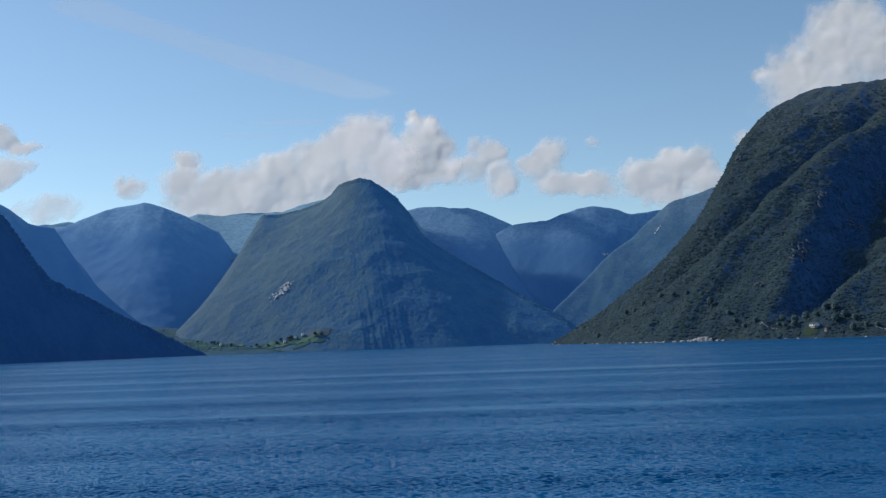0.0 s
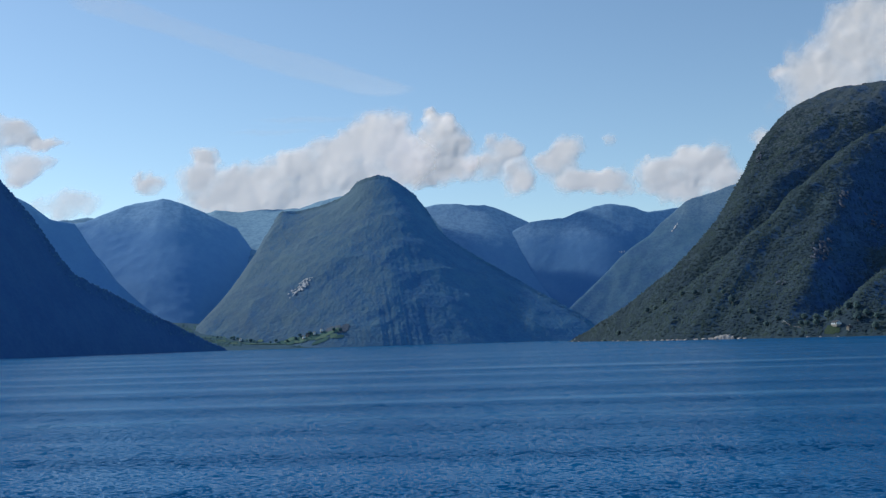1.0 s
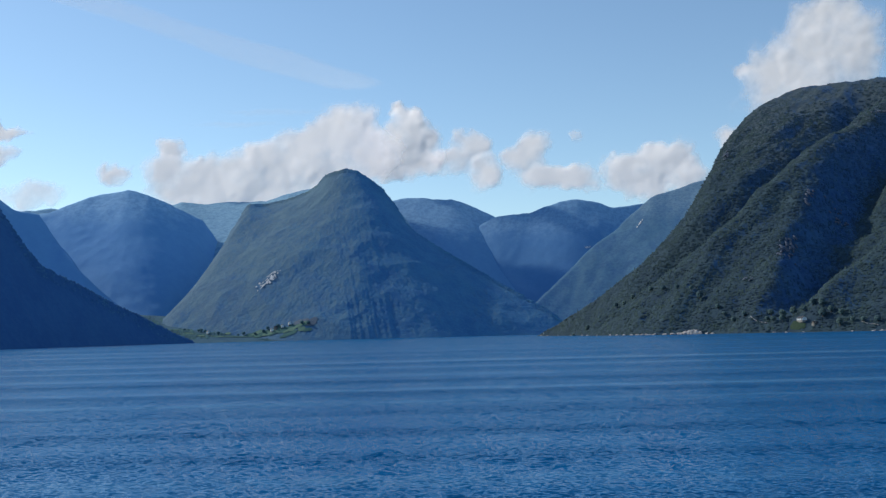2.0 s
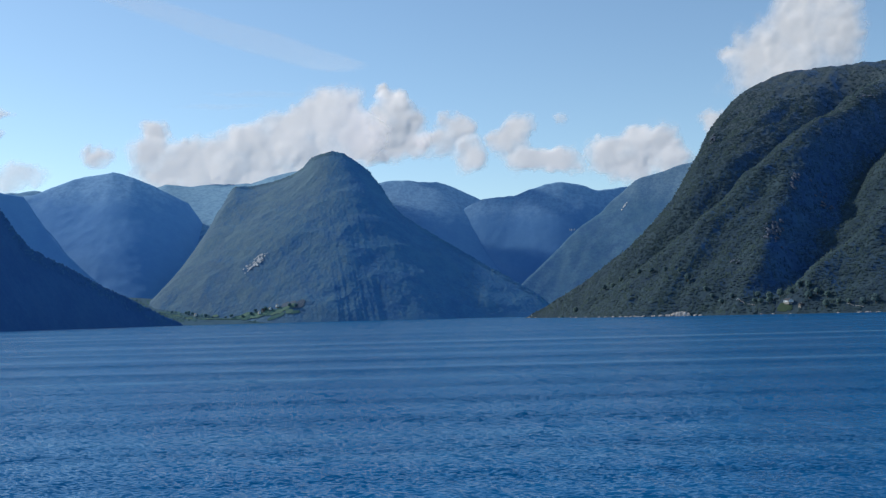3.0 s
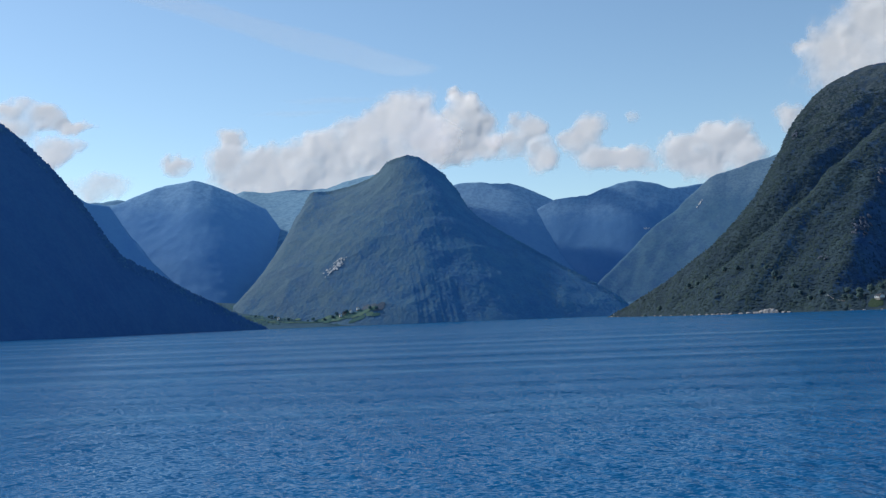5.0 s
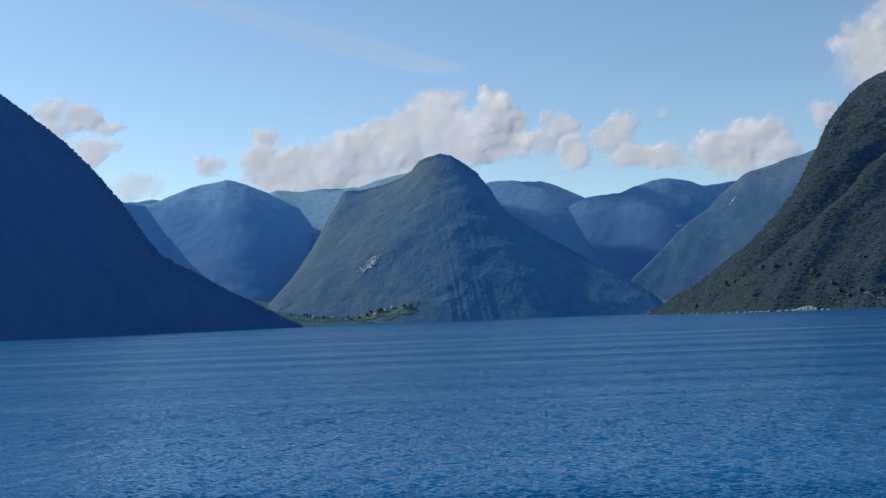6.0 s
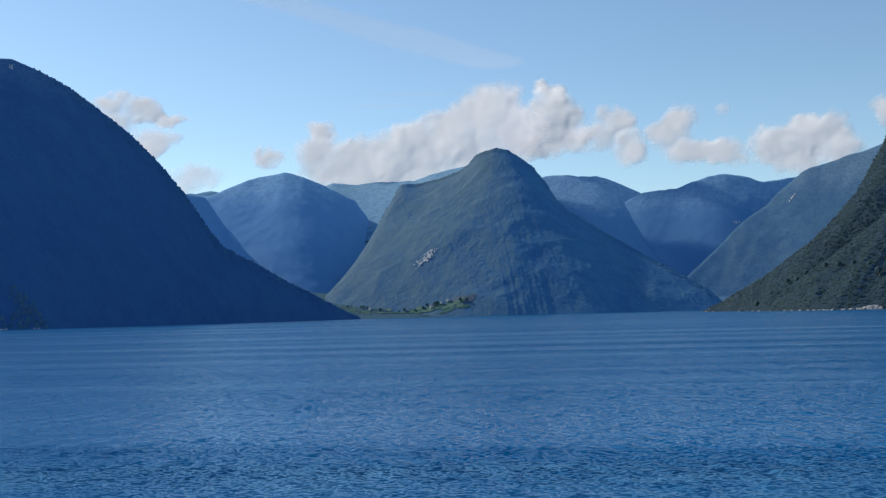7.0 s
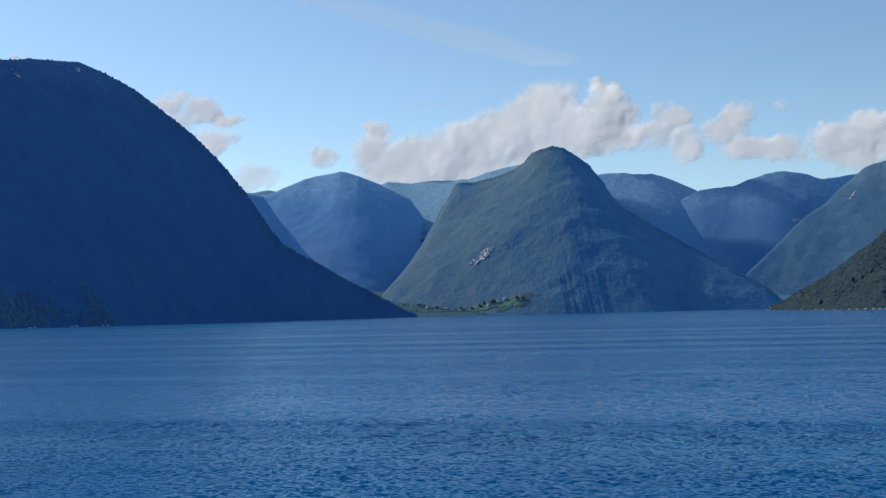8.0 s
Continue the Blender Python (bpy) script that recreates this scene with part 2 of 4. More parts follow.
# skyline trees copy the slope's painted shade and sunlit colours
MID_WOODS = foliage_material("peak_woods", leaf_stops(MID_SHADED, 0.1), leafy=tuple(b / a for a, b in zip(MID_SHADED, MID_SUNLIT)))
FARM_WOODS = foliage_material("farm_woods", leaf_stops((0.06, 0.13, 0.18)))
LEAVES = foliage_material("leaves", leaf_stops((0.055, 0.095, 0.125)))
BARK = rock_material("bark", (0.12, 0.09, 0.07), (0.06, 0.045, 0.035), 3.0, 0.03)
PALE_ROCK = rock_material("pale_rock", (0.46, 0.44, 0.44), (0.16, 0.15, 0.16), 0.35, 0.6)
SCAR_ROCK = rock_material("fresh_rock", (0.66, 0.66, 0.68), (0.42, 0.43, 0.46), 0.3, 0.6)
GREY_ROCK = rock_material("grey_rock", (0.115, 0.135, 0.185), (0.06, 0.075, 0.11), 0.3, 0.6)
# meadow and field greens lean to blue-grey, as painted haze
MEADOW = grass_material("meadow", (0.06, 0.14, 0.15), (0.085, 0.175, 0.17))
FIELD = grass_material("mown_field", (0.12, 0.215, 0.185), (0.165, 0.26, 0.21))
LAWN = grass_material("lawn", (0.036, 0.068, 0.048), (0.052, 0.08, 0.056))
WHITE = plain_material("white_paint", (0.8, 0.84, 0.86), 0.6, 3.0, 0.08)
RED = plain_material("red_paint", (0.28, 0.06, 0.04), 0.7)
SLATE = plain_material("slate", (0.09, 0.09, 0.1), 0.6)
SCREE = rock_material("reddish_scree", (0.115, 0.15, 0.2), (0.07, 0.115, 0.175), 0.25, 0.5)
STONE = plain_material("foundation_stone", (0.3, 0.29, 0.27), 0.85)
PANE, _n, _l, _p = material("pane", (0.02, 0.025, 0.03), 0.05, 0.5)
PLANK = plain_material("grey_planks", (0.25, 0.22, 0.19), 0.8)
VAPOUR = cloud_material("cloud")
THIN_VAPOUR = cloud_material("thin_cloud", 0.2, 0.08)
WATER = water_material()


# ---- shaping ----
def lattice(X, Y, seed):
    """Smooth value noise in 0..1 with cells of size one."""
    xi, yi = np.floor(X).astype(np.int64), np.floor(Y).astype(np.int64)
    xf, yf = X - xi, Y - yi
    xf, yf = xf * xf * (3 - 2 * xf), yf * yf * (3 - 2 * yf)

    def h(a, b):
        k = (a * 374761393 + b * 668265263 + seed * 974634541) & 0xFFFFFFFF
        k = ((k ^ (k >> 13)) * 1274126177) & 0xFFFFFFFF
        return ((k ^ (k >> 16)) & 0xFFFF) / 65535.0

    return (h(xi, yi) * (1 - xf) + h(xi + 1, yi) * xf) * (1 - yf) + (h(xi, yi + 1) * (1 - xf) + h(xi + 1, yi + 1) * xf) * yf


def fractal(X, Y, size, octaves, seed, ridged=False):
    total, weight, amp = 0.0 * X, 0.0, 1.0
    for o in range(octaves):
        c, s = math.cos(o * 1.1 + seed), math.sin(o * 1.1 + seed)
        v = lattice((X * c - Y * s) / size + 31.7 * o, (X * s + Y * c) / size - 17.3 * o, seed + o)
        v = 1 - np.abs(2 * v - 1) if ridged else v
        total, weight, amp, size = total + amp * v, weight + amp, amp * 0.52, size * 0.5
    return total / weight


def along(X, Y, line):
    """Distance, side and height of the nearest stretch of a line of (x, y, z)."""
    for (ax, ay, az), (bx, by, bz) in zip(line, line[1:]):
        dx, dy = bx - ax, by - ay
        t = np.clip(((X - ax) * dx + (Y - ay) * dy) / (dx * dx + dy * dy), 0, 1)
        d = np.hypot(X - ax - t * dx, Y - ay - t * dy)
        yield d, dx * (Y - ay) - dy * (X - ax) > 0, az + t * (bz - az)


def crest_height(X, Y, line, front, back, blur):
    """A long crest, set by bearing from the boat so that its skyline fits the camera's view; its flanks fall towards
    the fjord and away from it.
    """
    line = sorted((x / y, y, z) for x, y, z in line)
    bearing, far, top = np.array(line).T
    A = X / np.maximum(Y, 300)
    d = np.interp(A, bearing, far) - Y
    wide = blur * np.clip(np.abs(d) / 500 - 0.03, 0, 1)
    taps = [A + wide * k / 4 for k in range(-4, 5)]
    far_s, top_s = (sum(np.interp(a, bearing, v) for a in taps) / 9 for v in (far, top))
    d = far_s - Y
    out = np.maximum(bearing[0] - A, A - bearing[-1]).clip(0) * np.maximum(Y, 300)
    over = np.sqrt(d * d + 36) - 6
    return top_s - np.where(d > 0, front, back) * over - 1.3 * out, np.hypot(d, out)


def ribbed(X, Y, turn, wide, long, octaves, seed):
    """Sharp ribs and gullies, 0..1, that run in the direction turn (degrees from east)."""
    c, s = math.cos(radians(turn)), math.sin(radians(turn))
    bend = 0.35 * wide * (fractal(X, Y, 2.5 * wide, 3, seed + 5) - 0.5)
    u, v = -X * s + Y * c + bend * 3, X * c + Y * s
    total, weight, amp = 0.0 * X, 0.0, 1.0
    for o in range(octaves):
        k = 2.0**o
        total = total + amp * (1 - np.abs(2 * lattice(u * k / wide + 7.3 * o, v * k / long, seed + o) - 1))
        weight, amp = weight + amp, amp * 0.5
    return total / weight


def bare_form(X, Y, crests, ridges, gullies, blur):
    """The highest of a mountain's crests and ridges, cut by its gullies, and the distance from the crest."""
    Z, near = np.full(X.shape, -400.0), np.full(X.shape, 1e9)
    for line, front, back in crests:
        z, d = crest_height(X, Y, line, front, back, blur)
        Z, near = np.maximum(Z, z), np.minimum(near, d)
    for line, left, right, rounding in ridges:
        rib = np.full(X.shape, -400.0)
        for d, side, z in along(X, Y, line):
            g = np.sqrt(d * d + rounding * rounding) - rounding
            rib = np.maximum(rib, z - np.where(side, left, right) * g)
        blend = 0.3 * rounding
        Z = Z + blend * np.log1p(np.exp(np.clip((rib - Z) / blend, -30, 30)))
    for line, depth, width in gullies:
        cut = 0.0 * X
        for d, side, z in along(X, Y, line):
            cut = np.maximum(cut, depth * np.exp(-((d / width) ** 2)))
        Z = Z - cut * np.clip(Z / 60, 0, 1)
    return Z, near


def relief(X, Y, crests, ridges=(), gullies=(), rough=14.0, seed=3, grain=3.0, octaves=4, blur=0.035, ribs=None, smooth=0.0):
    """Height of a mountain: the highest of its crests and ridges, cut by gullies and broken by ribs and crags."""
    Z, near = bare_form(X, Y, crests, ridges, gullies, blur)
    if smooth:
        round_about = [bare_form(X + smooth * math.cos(a), Y + smooth * math.sin(a), crests, ridges, gullies, blur)[0] for a in np.arange(0, 6.2, math.pi / 4)]
        w = np.clip(near / (2.5 * smooth), 0, 1)
        Z = Z * (1 - w) + w * (Z + sum(round_about)) / 9
    hold = np.clip(near / 110.0, 0.03, 1) * np.clip(Z / 40 + 0.3, 0.15, 1)
    Z = Z + hold * rough * 2.4 * (fractal(X, Y, 190.0, octaves, seed, True) - 0.55)
    if ribs:
        turn, wide, long, deep = ribs
        Z = Z + hold * deep * (ribbed(X, Y, turn, wide, long, 3, seed + 31) - 0.55)
    return Z + (0.35 + 0.65 * hold) * grain * 2 * (fractal(X, Y, 30.0, 4, seed + 9) - 0.5)


def canopy(X, Y, gap, tall, seed):
    """Rounded tree crowns of a closed wood, as height above the ground."""
    top = 0.0 * X
    xi, yi = np.floor(X / gap), np.floor(Y / gap)
    for i in (-1, 0, 1):
        for j in (-1, 0, 1):
            a, b = xi + i, yi + j
            jx, jy, jh = (lattice(a, b, seed + k) for k in (0, 1, 2))
            d = np.hypot(X / gap - a - 0.15 - 0.7 * jx, Y / gap - b - 0.15 - 0.7 * jy)
            top = np.maximum(top, tall * (0.45 + 0.55 * jh) * np.sqrt(np.clip(1 - (d / 0.7) ** 2, 0, 1)))
    return top


def mesh_of(name, verts, faces, mats, smooth=False, parent=None):
    me = bpy.data.meshes.new(name)
    verts, faces = np.asarray(verts, np.float32), np.asarray(faces, np.int32)
    k = faces.shape[1]
    me.vertices.add(len(verts))
    me.vertices.foreach_set("co", verts.ravel())
    me.loops.add(faces.size)
    me.loops.foreach_set("vertex_index", faces.ravel())
    me.polygons.add(len(faces))
    me.polygons.foreach_set("loop_start", np.arange(0, faces.size, k, dtype=np.int32))
    me.polygons.foreach_set("use_smooth", np.full(len(faces), smooth))
    me.update(calc_edges=True)
    me.validate()
    for m in mats:
        me.materials.append(m)
    ob = new(name, me)
    ob.parent = parent
    return ob


def grid_faces(rows, cols, keep=None):
    i = np.arange((rows - 1) * (cols - 1))
    a = i // (cols - 1) * cols + i % (cols - 1)
    f = np.stack([a, a + 1, a + cols + 1, a + cols], 1)
    return f if keep is None else f[keep.ravel()[f].any(1)]


def sheet(name, X, Y, Z, mat, keep=None):
    V = np.stack([X.ravel(), Y.ravel(), Z.ravel()], 1)
    F = grid_faces(*X.shape, keep)
    used, back = np.unique(F, return_inverse=True)
    return mesh_of(name, V[used], back.reshape(F.shape), [mat], True)


def hill(name, x0, x1, y0, y1, step, shape, mat, label):
    X, Y = np.meshgrid(np.arange(x0, x1, step), np.arange(y0, y1, step))
    Z = shape(X, Y)
    return tagged(sheet(name, X, Y, np.maximum(Z, -12), mat, Z > -8), label, "mountain", kind="structure")


def part(name, bm, mat, parent, label=""):
    me = bpy.data.meshes.new(name)
    bm.to_mesh(me)
    bm.free()
    me.materials.append(mat)
    ob = new(name, me)
    ob.parent = parent
    return tagged(ob, label)


def box(bm, x, y, z, sx, sy, sz, bevel=0.0):
    r = bmesh.ops.create_cube(bm, size=1, matrix=Matrix.Translation((x, y, z)) @ Matrix.Diagonal((sx, sy, sz, 1)))
    if bevel:
        bmesh.ops.bevel(bm, geom=list({e for v in r["verts"] for e in v.link_edges}), offset=bevel, segments=1, affect="EDGES")
    return r["verts"]


# ---- the fjord ----
def fjord():
    cx, cy = -38.0, -17.0
    front = np.radians(np.linspace(-82, 62, 480))
    rest = np.radians(np.linspace(62, 278, 40))[1:-1]
    A = np.r_[front, rest]
    R = [0.2, 10.0, 18.0, 24.0]
    while R[-1] < 6500:
        R.append(R[-1] + max(0.14, 0.0066 * R[-1]))
    R = np.array(R)
    A2, R2 = np.meshgrid(A, R)
    X, Y = cx + R2 * np.sin(A2), cy + R2 * np.cos(A2)
    Z = 0.0 * X
    edge = np.clip(np.minimum(A2 - radians(-82), radians(62) - A2) / radians(6), 0, 1)
    step = np.maximum(0.0066 * R2, 0.14)
    rng = np.random.default_rng(5)
    for k in range(30):
        wave = 0.45 * 1.075**k
        way = radians(200) + rng.normal(0, 0.55)
        amp = 0.005 * wave**0.6 * rng.uniform(0.6, 1.2)
        fade = np.clip(1.6 - 3.0 * step / wave, 0, 1)
        Z += edge * fade * amp * np.sin(2 * math.pi / wave * (X * math.cos(way) + Y * math.sin(way)) + rng.uniform(0, 6.3))
    V = np.stack([X.ravel(), Y.ravel(), Z.ravel()], 1)
    rows, cols = X.shape
    i = np.arange((rows - 1) * cols)
    r, c = i // cols, i % cols
    n = (c + 1) % cols
    F = np.stack([r * cols + c, (r + 1) * cols + c, (r + 1) * cols + n, r * cols + n], 1)
    ob = mesh_of("water", V, F, [WATER], True)
    return tagged(ob, "deep blue rippled fjord water with long paler streaks", "water", kind="structure")


fjord()

# ---- the mountains: crests are lines of (east, north, height), placed to fit the camera's view, with their slopes towards the fjord and away from it ----
RIGHT_CREST = [(100, 1860, -6), (107, 1840, 2), (144, 1755, 24), (196, 1623, 64), (243, 1587, 99), (278, 1588, 132), (318, 1606, 176), (366, 1671, 240), (408, 1743, 296),
               (468, 1816, 361), (523, 1832, 395), (596, 1830, 417), (633, 1784, 405), (715, 1753, 412), (900, 1600, 440), (1060, 1200, 430)]
RIGHT_RIDGES = [
    ([(190, 1560, 24), (220, 1516, 50), (278, 1474, 98), (352, 1478, 160), (437, 1516, 230), (525, 1574, 292), (591, 1610, 330), (658, 1626, 350)], 0.95, 0.75, 8),
    ([(525, 1574, 290), (472, 1474, 222), (413, 1374, 150), (363, 1312, 90), (323, 1276, 36)], 0.75, 1.0, 8),
    ([(650, 1330, 240), (489, 1246, 118), (429, 1228, 82), (372, 1200, 36)], 0.8, 0.75, 8),
]
RIGHT_GULLIES = [
    ([(258, 1500, 0), (333, 1503, 0), (421, 1552, 0), (520, 1618, 0), (622, 1690, 0)], 30, 26),
    ([(551, 1384, 0), (463, 1294, 0), (402, 1244, 0), (358, 1216, 0)], 38, 32),
    ([(640, 1530, 0), (547, 1470, 0), (481, 1386, 0), (410, 1294, 0)], 48, 36),
]
LEFT_CREST = [(-1500, 1500, 480), (-1320, 1640, 488), (-1238, 1711, 495), (-1224, 1761, 508), (-1177, 1858, 520), (-1133, 1888, 500), (-1091, 1922, 472), (-1033, 1952, 423), (-981, 1970, 377),
              (-924, 1974, 317), (-883, 1992, 261), (-838, 1998, 192), (-809, 2012, 152), (-763, 2085, 118), (-721, 2146, 85), (-682, 2230, 55), (-630, 2326, 16), (-600, 2370, -4)]
CENTRE_CREST = [(-989, 3330, 408), (-901, 3330, 413), (-809, 3340, 415), (-762, 3360, 419), (-709, 3390, 439), (-648, 3400, 432), (-572, 3380, 440), (-498, 3350, 454),
                (-472, 3335, 468), (-446, 3320, 497), (-428, 3312, 508), (-405, 3305, 513), (-372, 3300, 520), (-335, 3295, 511), (-302, 3290, 487), (-258, 3270, 449), (-214, 3240, 384), (-184, 3210, 318), (-150, 3180, 272), (-88, 3150, 232), (-6, 3100, 190),
                (73, 3050, 147), (150, 3000, 103), (223, 2950, 57), (275, 2915, 8)]
CENTRE_RIDGES = [
    ([(-372, 3300, 400), (-350, 3180, 350), (-318, 3020, 240), (-345, 2840, 104), (-360, 2640, -24)], 0.95, 0.85, 180),
]
MID_LEFT_CREST = [(-1900, 3200, 640), (-1650, 3280, 560), (-1522, 3300, 501), (-1486, 3300, 482), (-1431, 3350, 431), (-1372, 3400, 422), (-1306, 3350, 347), (-1161, 3210, 209), (-1053, 3210, 117), (-1000, 3210, 73), (-950, 3210, 46)]
# western end is unseen, added behind the left mountain to cast shade
BACK_LEFT_CREST = [(-2650, 3800, 760), (-2350, 3850, 740), (-2080, 3870, 660), (-1880, 3870, 560), (-1620, 3880, 482), (-1533, 3900, 484), (-1458, 3950, 530), (-1381, 4000, 562), (-1272, 4000, 576), (-1196, 4000, 557), (-1122, 4010, 524), (-1060, 4030, 494), (-1000, 4050, 459), (-965, 4080, 404), (-910, 4110, 301), (-830, 4120, 170), (-750, 4140, 66)]
PLATEAU_CREST = [(-1300, 4500, 565), (-1205, 4500, 591), (-1085, 4500, 578), (-942, 4500, 588), (-837, 4450, 576), (-742, 4450, 607), (-654, 4500, 635), (-515, 4550, 657), (-350, 4560, 620)]
PALE_CREST = [(-2000, 4450, 520), (-1843, 4450, 566), (-1737, 4450, 573), (-1633, 4450, 545), (-1500, 4450, 520)]
BACK_RIGHT_CREST = [(-480, 4500, 540), (-370, 4500, 561), (-284, 4500, 578), (-200, 4500, 583), (-57, 4500, 572), (38, 4500, 533), (120, 4500, 495), (176, 4450, 433), (230, 4350, 330)]
FAR_RIGHT_CREST = [(-364, 4330, 66), (-214, 4320, 203), (-62, 4310, 355), (55, 4300, 441), (124, 4300, 473), (193, 4300, 480), (250, 4300, 481), (308, 4300, 507), (377, 4300, 528), (446, 4300, 533), (537, 4300, 519), (582, 4300, 499),
                   (693, 4350, 513), (784, 4400, 529), (1000, 4400, 560)]
VALLEY_WALL_CREST = [(1300, 3700, 640), (995, 3700, 585), (834, 3700, 520), (755, 3700, 496), (695, 3700, 480), (632, 3680, 460), (576, 3650, 413), (499, 3600, 346), (414, 3550, 287), (350, 3500, 225),
                     (276, 3420, 158), (215, 3350, 112), (160, 3260, 60), (90, 3200, 10)]


def right_mountain(X, Y):
    Z = relief(X, Y, [(RIGHT_CREST, 0.6, 1.2)], RIGHT_RIDGES, RIGHT_GULLIES, 12, 3, 7, ribs=(35, 90, 420, 20), smooth=14)
    return Z + np.clip((Z - 330) / 60, 0, 1) * 20 * (fractal(X, Y, 48, 4, 37) - 0.5)


def left_mountain(X, Y):
    return relief(X, Y, [(LEFT_CREST, 1.1, 1.2)], (), (), 12, 14, 4)


VALLEY_LINE = np.array([(-770, 2400, 0), (-784, 2700, 51), (-786, 2900, 111), (-776, 3080, 168), (-780, 3300, 236), (-830, 3700, 372), (-860, 4200, 420)])


def centre_mountain(X, Y):
    """The peak; its western flank drops to the side valley's bottom."""
    Z = relief(X, Y, [(CENTRE_CREST, 0.66, 1.0)], CENTRE_RIDGES, (), 7, 25, 3.0, 3, 0.1, (52, 150, 700, 9), 55)
    bottom_x, bottom_z = (np.interp(Y, VALLEY_LINE[:, 1], VALLEY_LINE[:, k]) for k in (0, 2))
    rough = 20 * (fractal(X, Y, 160, 3, 29) - 0.5) + 26 * (ribbed(X, Y, 65, 70, 400, 3, 33) - 0.5)
    flank = bottom_z + rough + np.interp(Y, (2850, 3250), (1.0, 1.8)) * (X - bottom_x)
    return np.minimum(Z, flank) - 18 * np.log1p(np.exp(-np.abs(Z - flank) / 18))


def valley_floor(X, Y):
    shore = np.where(X < -330, 2590 + (X + 330) * 0.36, 2590 + np.clip((X + 330) * 2.5, 0, 330))
    return -4 + 0.145 * np.maximum(Y - shore, -60) + 6 * (fractal(X, Y, 120, 4, 41) - 0.45)


HOUSE_CLEARING = (342, 1161, 15)


def open_ground(X, Y):
    x, y, r = HOUSE_CLEARING
    return np.clip((np.hypot(X - x, Y - y) - r * 0.6) / (r * 0.4), 0, 1)


def wooded(shape, gap, tall, low, high, seed, sink=0.6):
    def full(X, Y):
        Z = shape(X, Y)
        cover = np.clip((Z - low) / 4, 0, 1) * np.clip((high + 50 * (fractal(X, Y, 140, 3, seed) - 0.5) - Z) / 30, 0, 1)
        cover = cover * np.clip((fractal(X, Y, 70, 3, seed + 1) - 0.3) * 8, 0.15, 1)
        return Z + cover * open_ground(X, Y) * (canopy(X, Y, gap, tall, seed) - sink * tall)
    return full


def valley_top(X, Y):
    return np.maximum(valley_floor(X, Y), centre_mountain(X, Y))


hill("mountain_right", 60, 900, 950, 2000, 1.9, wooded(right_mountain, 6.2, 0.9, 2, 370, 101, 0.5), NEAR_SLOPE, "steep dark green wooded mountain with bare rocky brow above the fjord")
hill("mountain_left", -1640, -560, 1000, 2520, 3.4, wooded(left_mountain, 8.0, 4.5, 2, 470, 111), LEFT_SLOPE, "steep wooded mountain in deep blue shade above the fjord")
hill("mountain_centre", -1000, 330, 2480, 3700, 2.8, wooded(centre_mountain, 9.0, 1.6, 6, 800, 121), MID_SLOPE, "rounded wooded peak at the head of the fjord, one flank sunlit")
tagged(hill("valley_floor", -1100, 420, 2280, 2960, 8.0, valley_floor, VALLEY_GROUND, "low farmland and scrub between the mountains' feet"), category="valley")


# its blue shade comes from the valley wall's haze-painted colour
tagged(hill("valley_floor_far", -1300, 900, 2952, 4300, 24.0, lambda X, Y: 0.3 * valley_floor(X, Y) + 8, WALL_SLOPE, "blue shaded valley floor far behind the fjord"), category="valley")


def far_relief(X, Y, crest, front, ridges, seed, ribs=None):
    """A distant range with a knobbly skyline."""
    jagged = 15 * np.clip(1.1 - crest_height(X, Y, crest, front, 0.9, 0.035)[1] / 130, 0.2, 1)
    return relief(X, Y, [(crest, front, 0.9)], ridges, (), 3.0, seed, 2.0, ribs=ribs) + jagged * (fractal(X, Y, 75, 4, seed + 3) - 0.5)


def far_hill(name, x0, x1, y0, y1, seed, label, crest, front=0.7, ridges=(), mat=FAR_SLOPE, ribs=None):
    return hill(name, x0, x1, y0, y1, 8.0, lambda X, Y: far_relief(X, Y, crest, front, ridges, seed, ribs), mat, label)


def further(line, k):
    """The same skyline seen from the boat, k times as far away."""
    return [(-33.9 + k * (x + 33.9), -14.2 + k * (y + 14.2), 7 + k * (z - 7)) for x, y, z in line]


FAR_RIGHT_CREST = further(FAR_RIGHT_CREST, 1.07)
BACK_RIGHT_CREST = further(BACK_RIGHT_CREST, 1.05)
VALLEY_WALL_CREST = further(VALLEY_WALL_CREST, 1.15)
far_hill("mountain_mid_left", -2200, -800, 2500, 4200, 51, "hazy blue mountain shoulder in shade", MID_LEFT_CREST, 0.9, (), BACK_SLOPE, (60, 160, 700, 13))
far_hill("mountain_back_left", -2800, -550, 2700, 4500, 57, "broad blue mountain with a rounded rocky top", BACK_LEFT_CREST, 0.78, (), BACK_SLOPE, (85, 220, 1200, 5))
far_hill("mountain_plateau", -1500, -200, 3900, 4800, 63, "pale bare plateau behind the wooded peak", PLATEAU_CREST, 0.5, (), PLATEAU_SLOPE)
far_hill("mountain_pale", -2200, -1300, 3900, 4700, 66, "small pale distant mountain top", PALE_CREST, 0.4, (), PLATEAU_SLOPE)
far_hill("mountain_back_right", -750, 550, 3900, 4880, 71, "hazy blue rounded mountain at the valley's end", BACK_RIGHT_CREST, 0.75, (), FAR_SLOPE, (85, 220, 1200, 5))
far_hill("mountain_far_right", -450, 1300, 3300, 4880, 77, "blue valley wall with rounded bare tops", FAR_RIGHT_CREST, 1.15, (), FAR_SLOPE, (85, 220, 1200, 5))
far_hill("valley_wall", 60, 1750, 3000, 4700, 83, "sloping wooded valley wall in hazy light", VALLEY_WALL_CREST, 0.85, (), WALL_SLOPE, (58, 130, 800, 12))


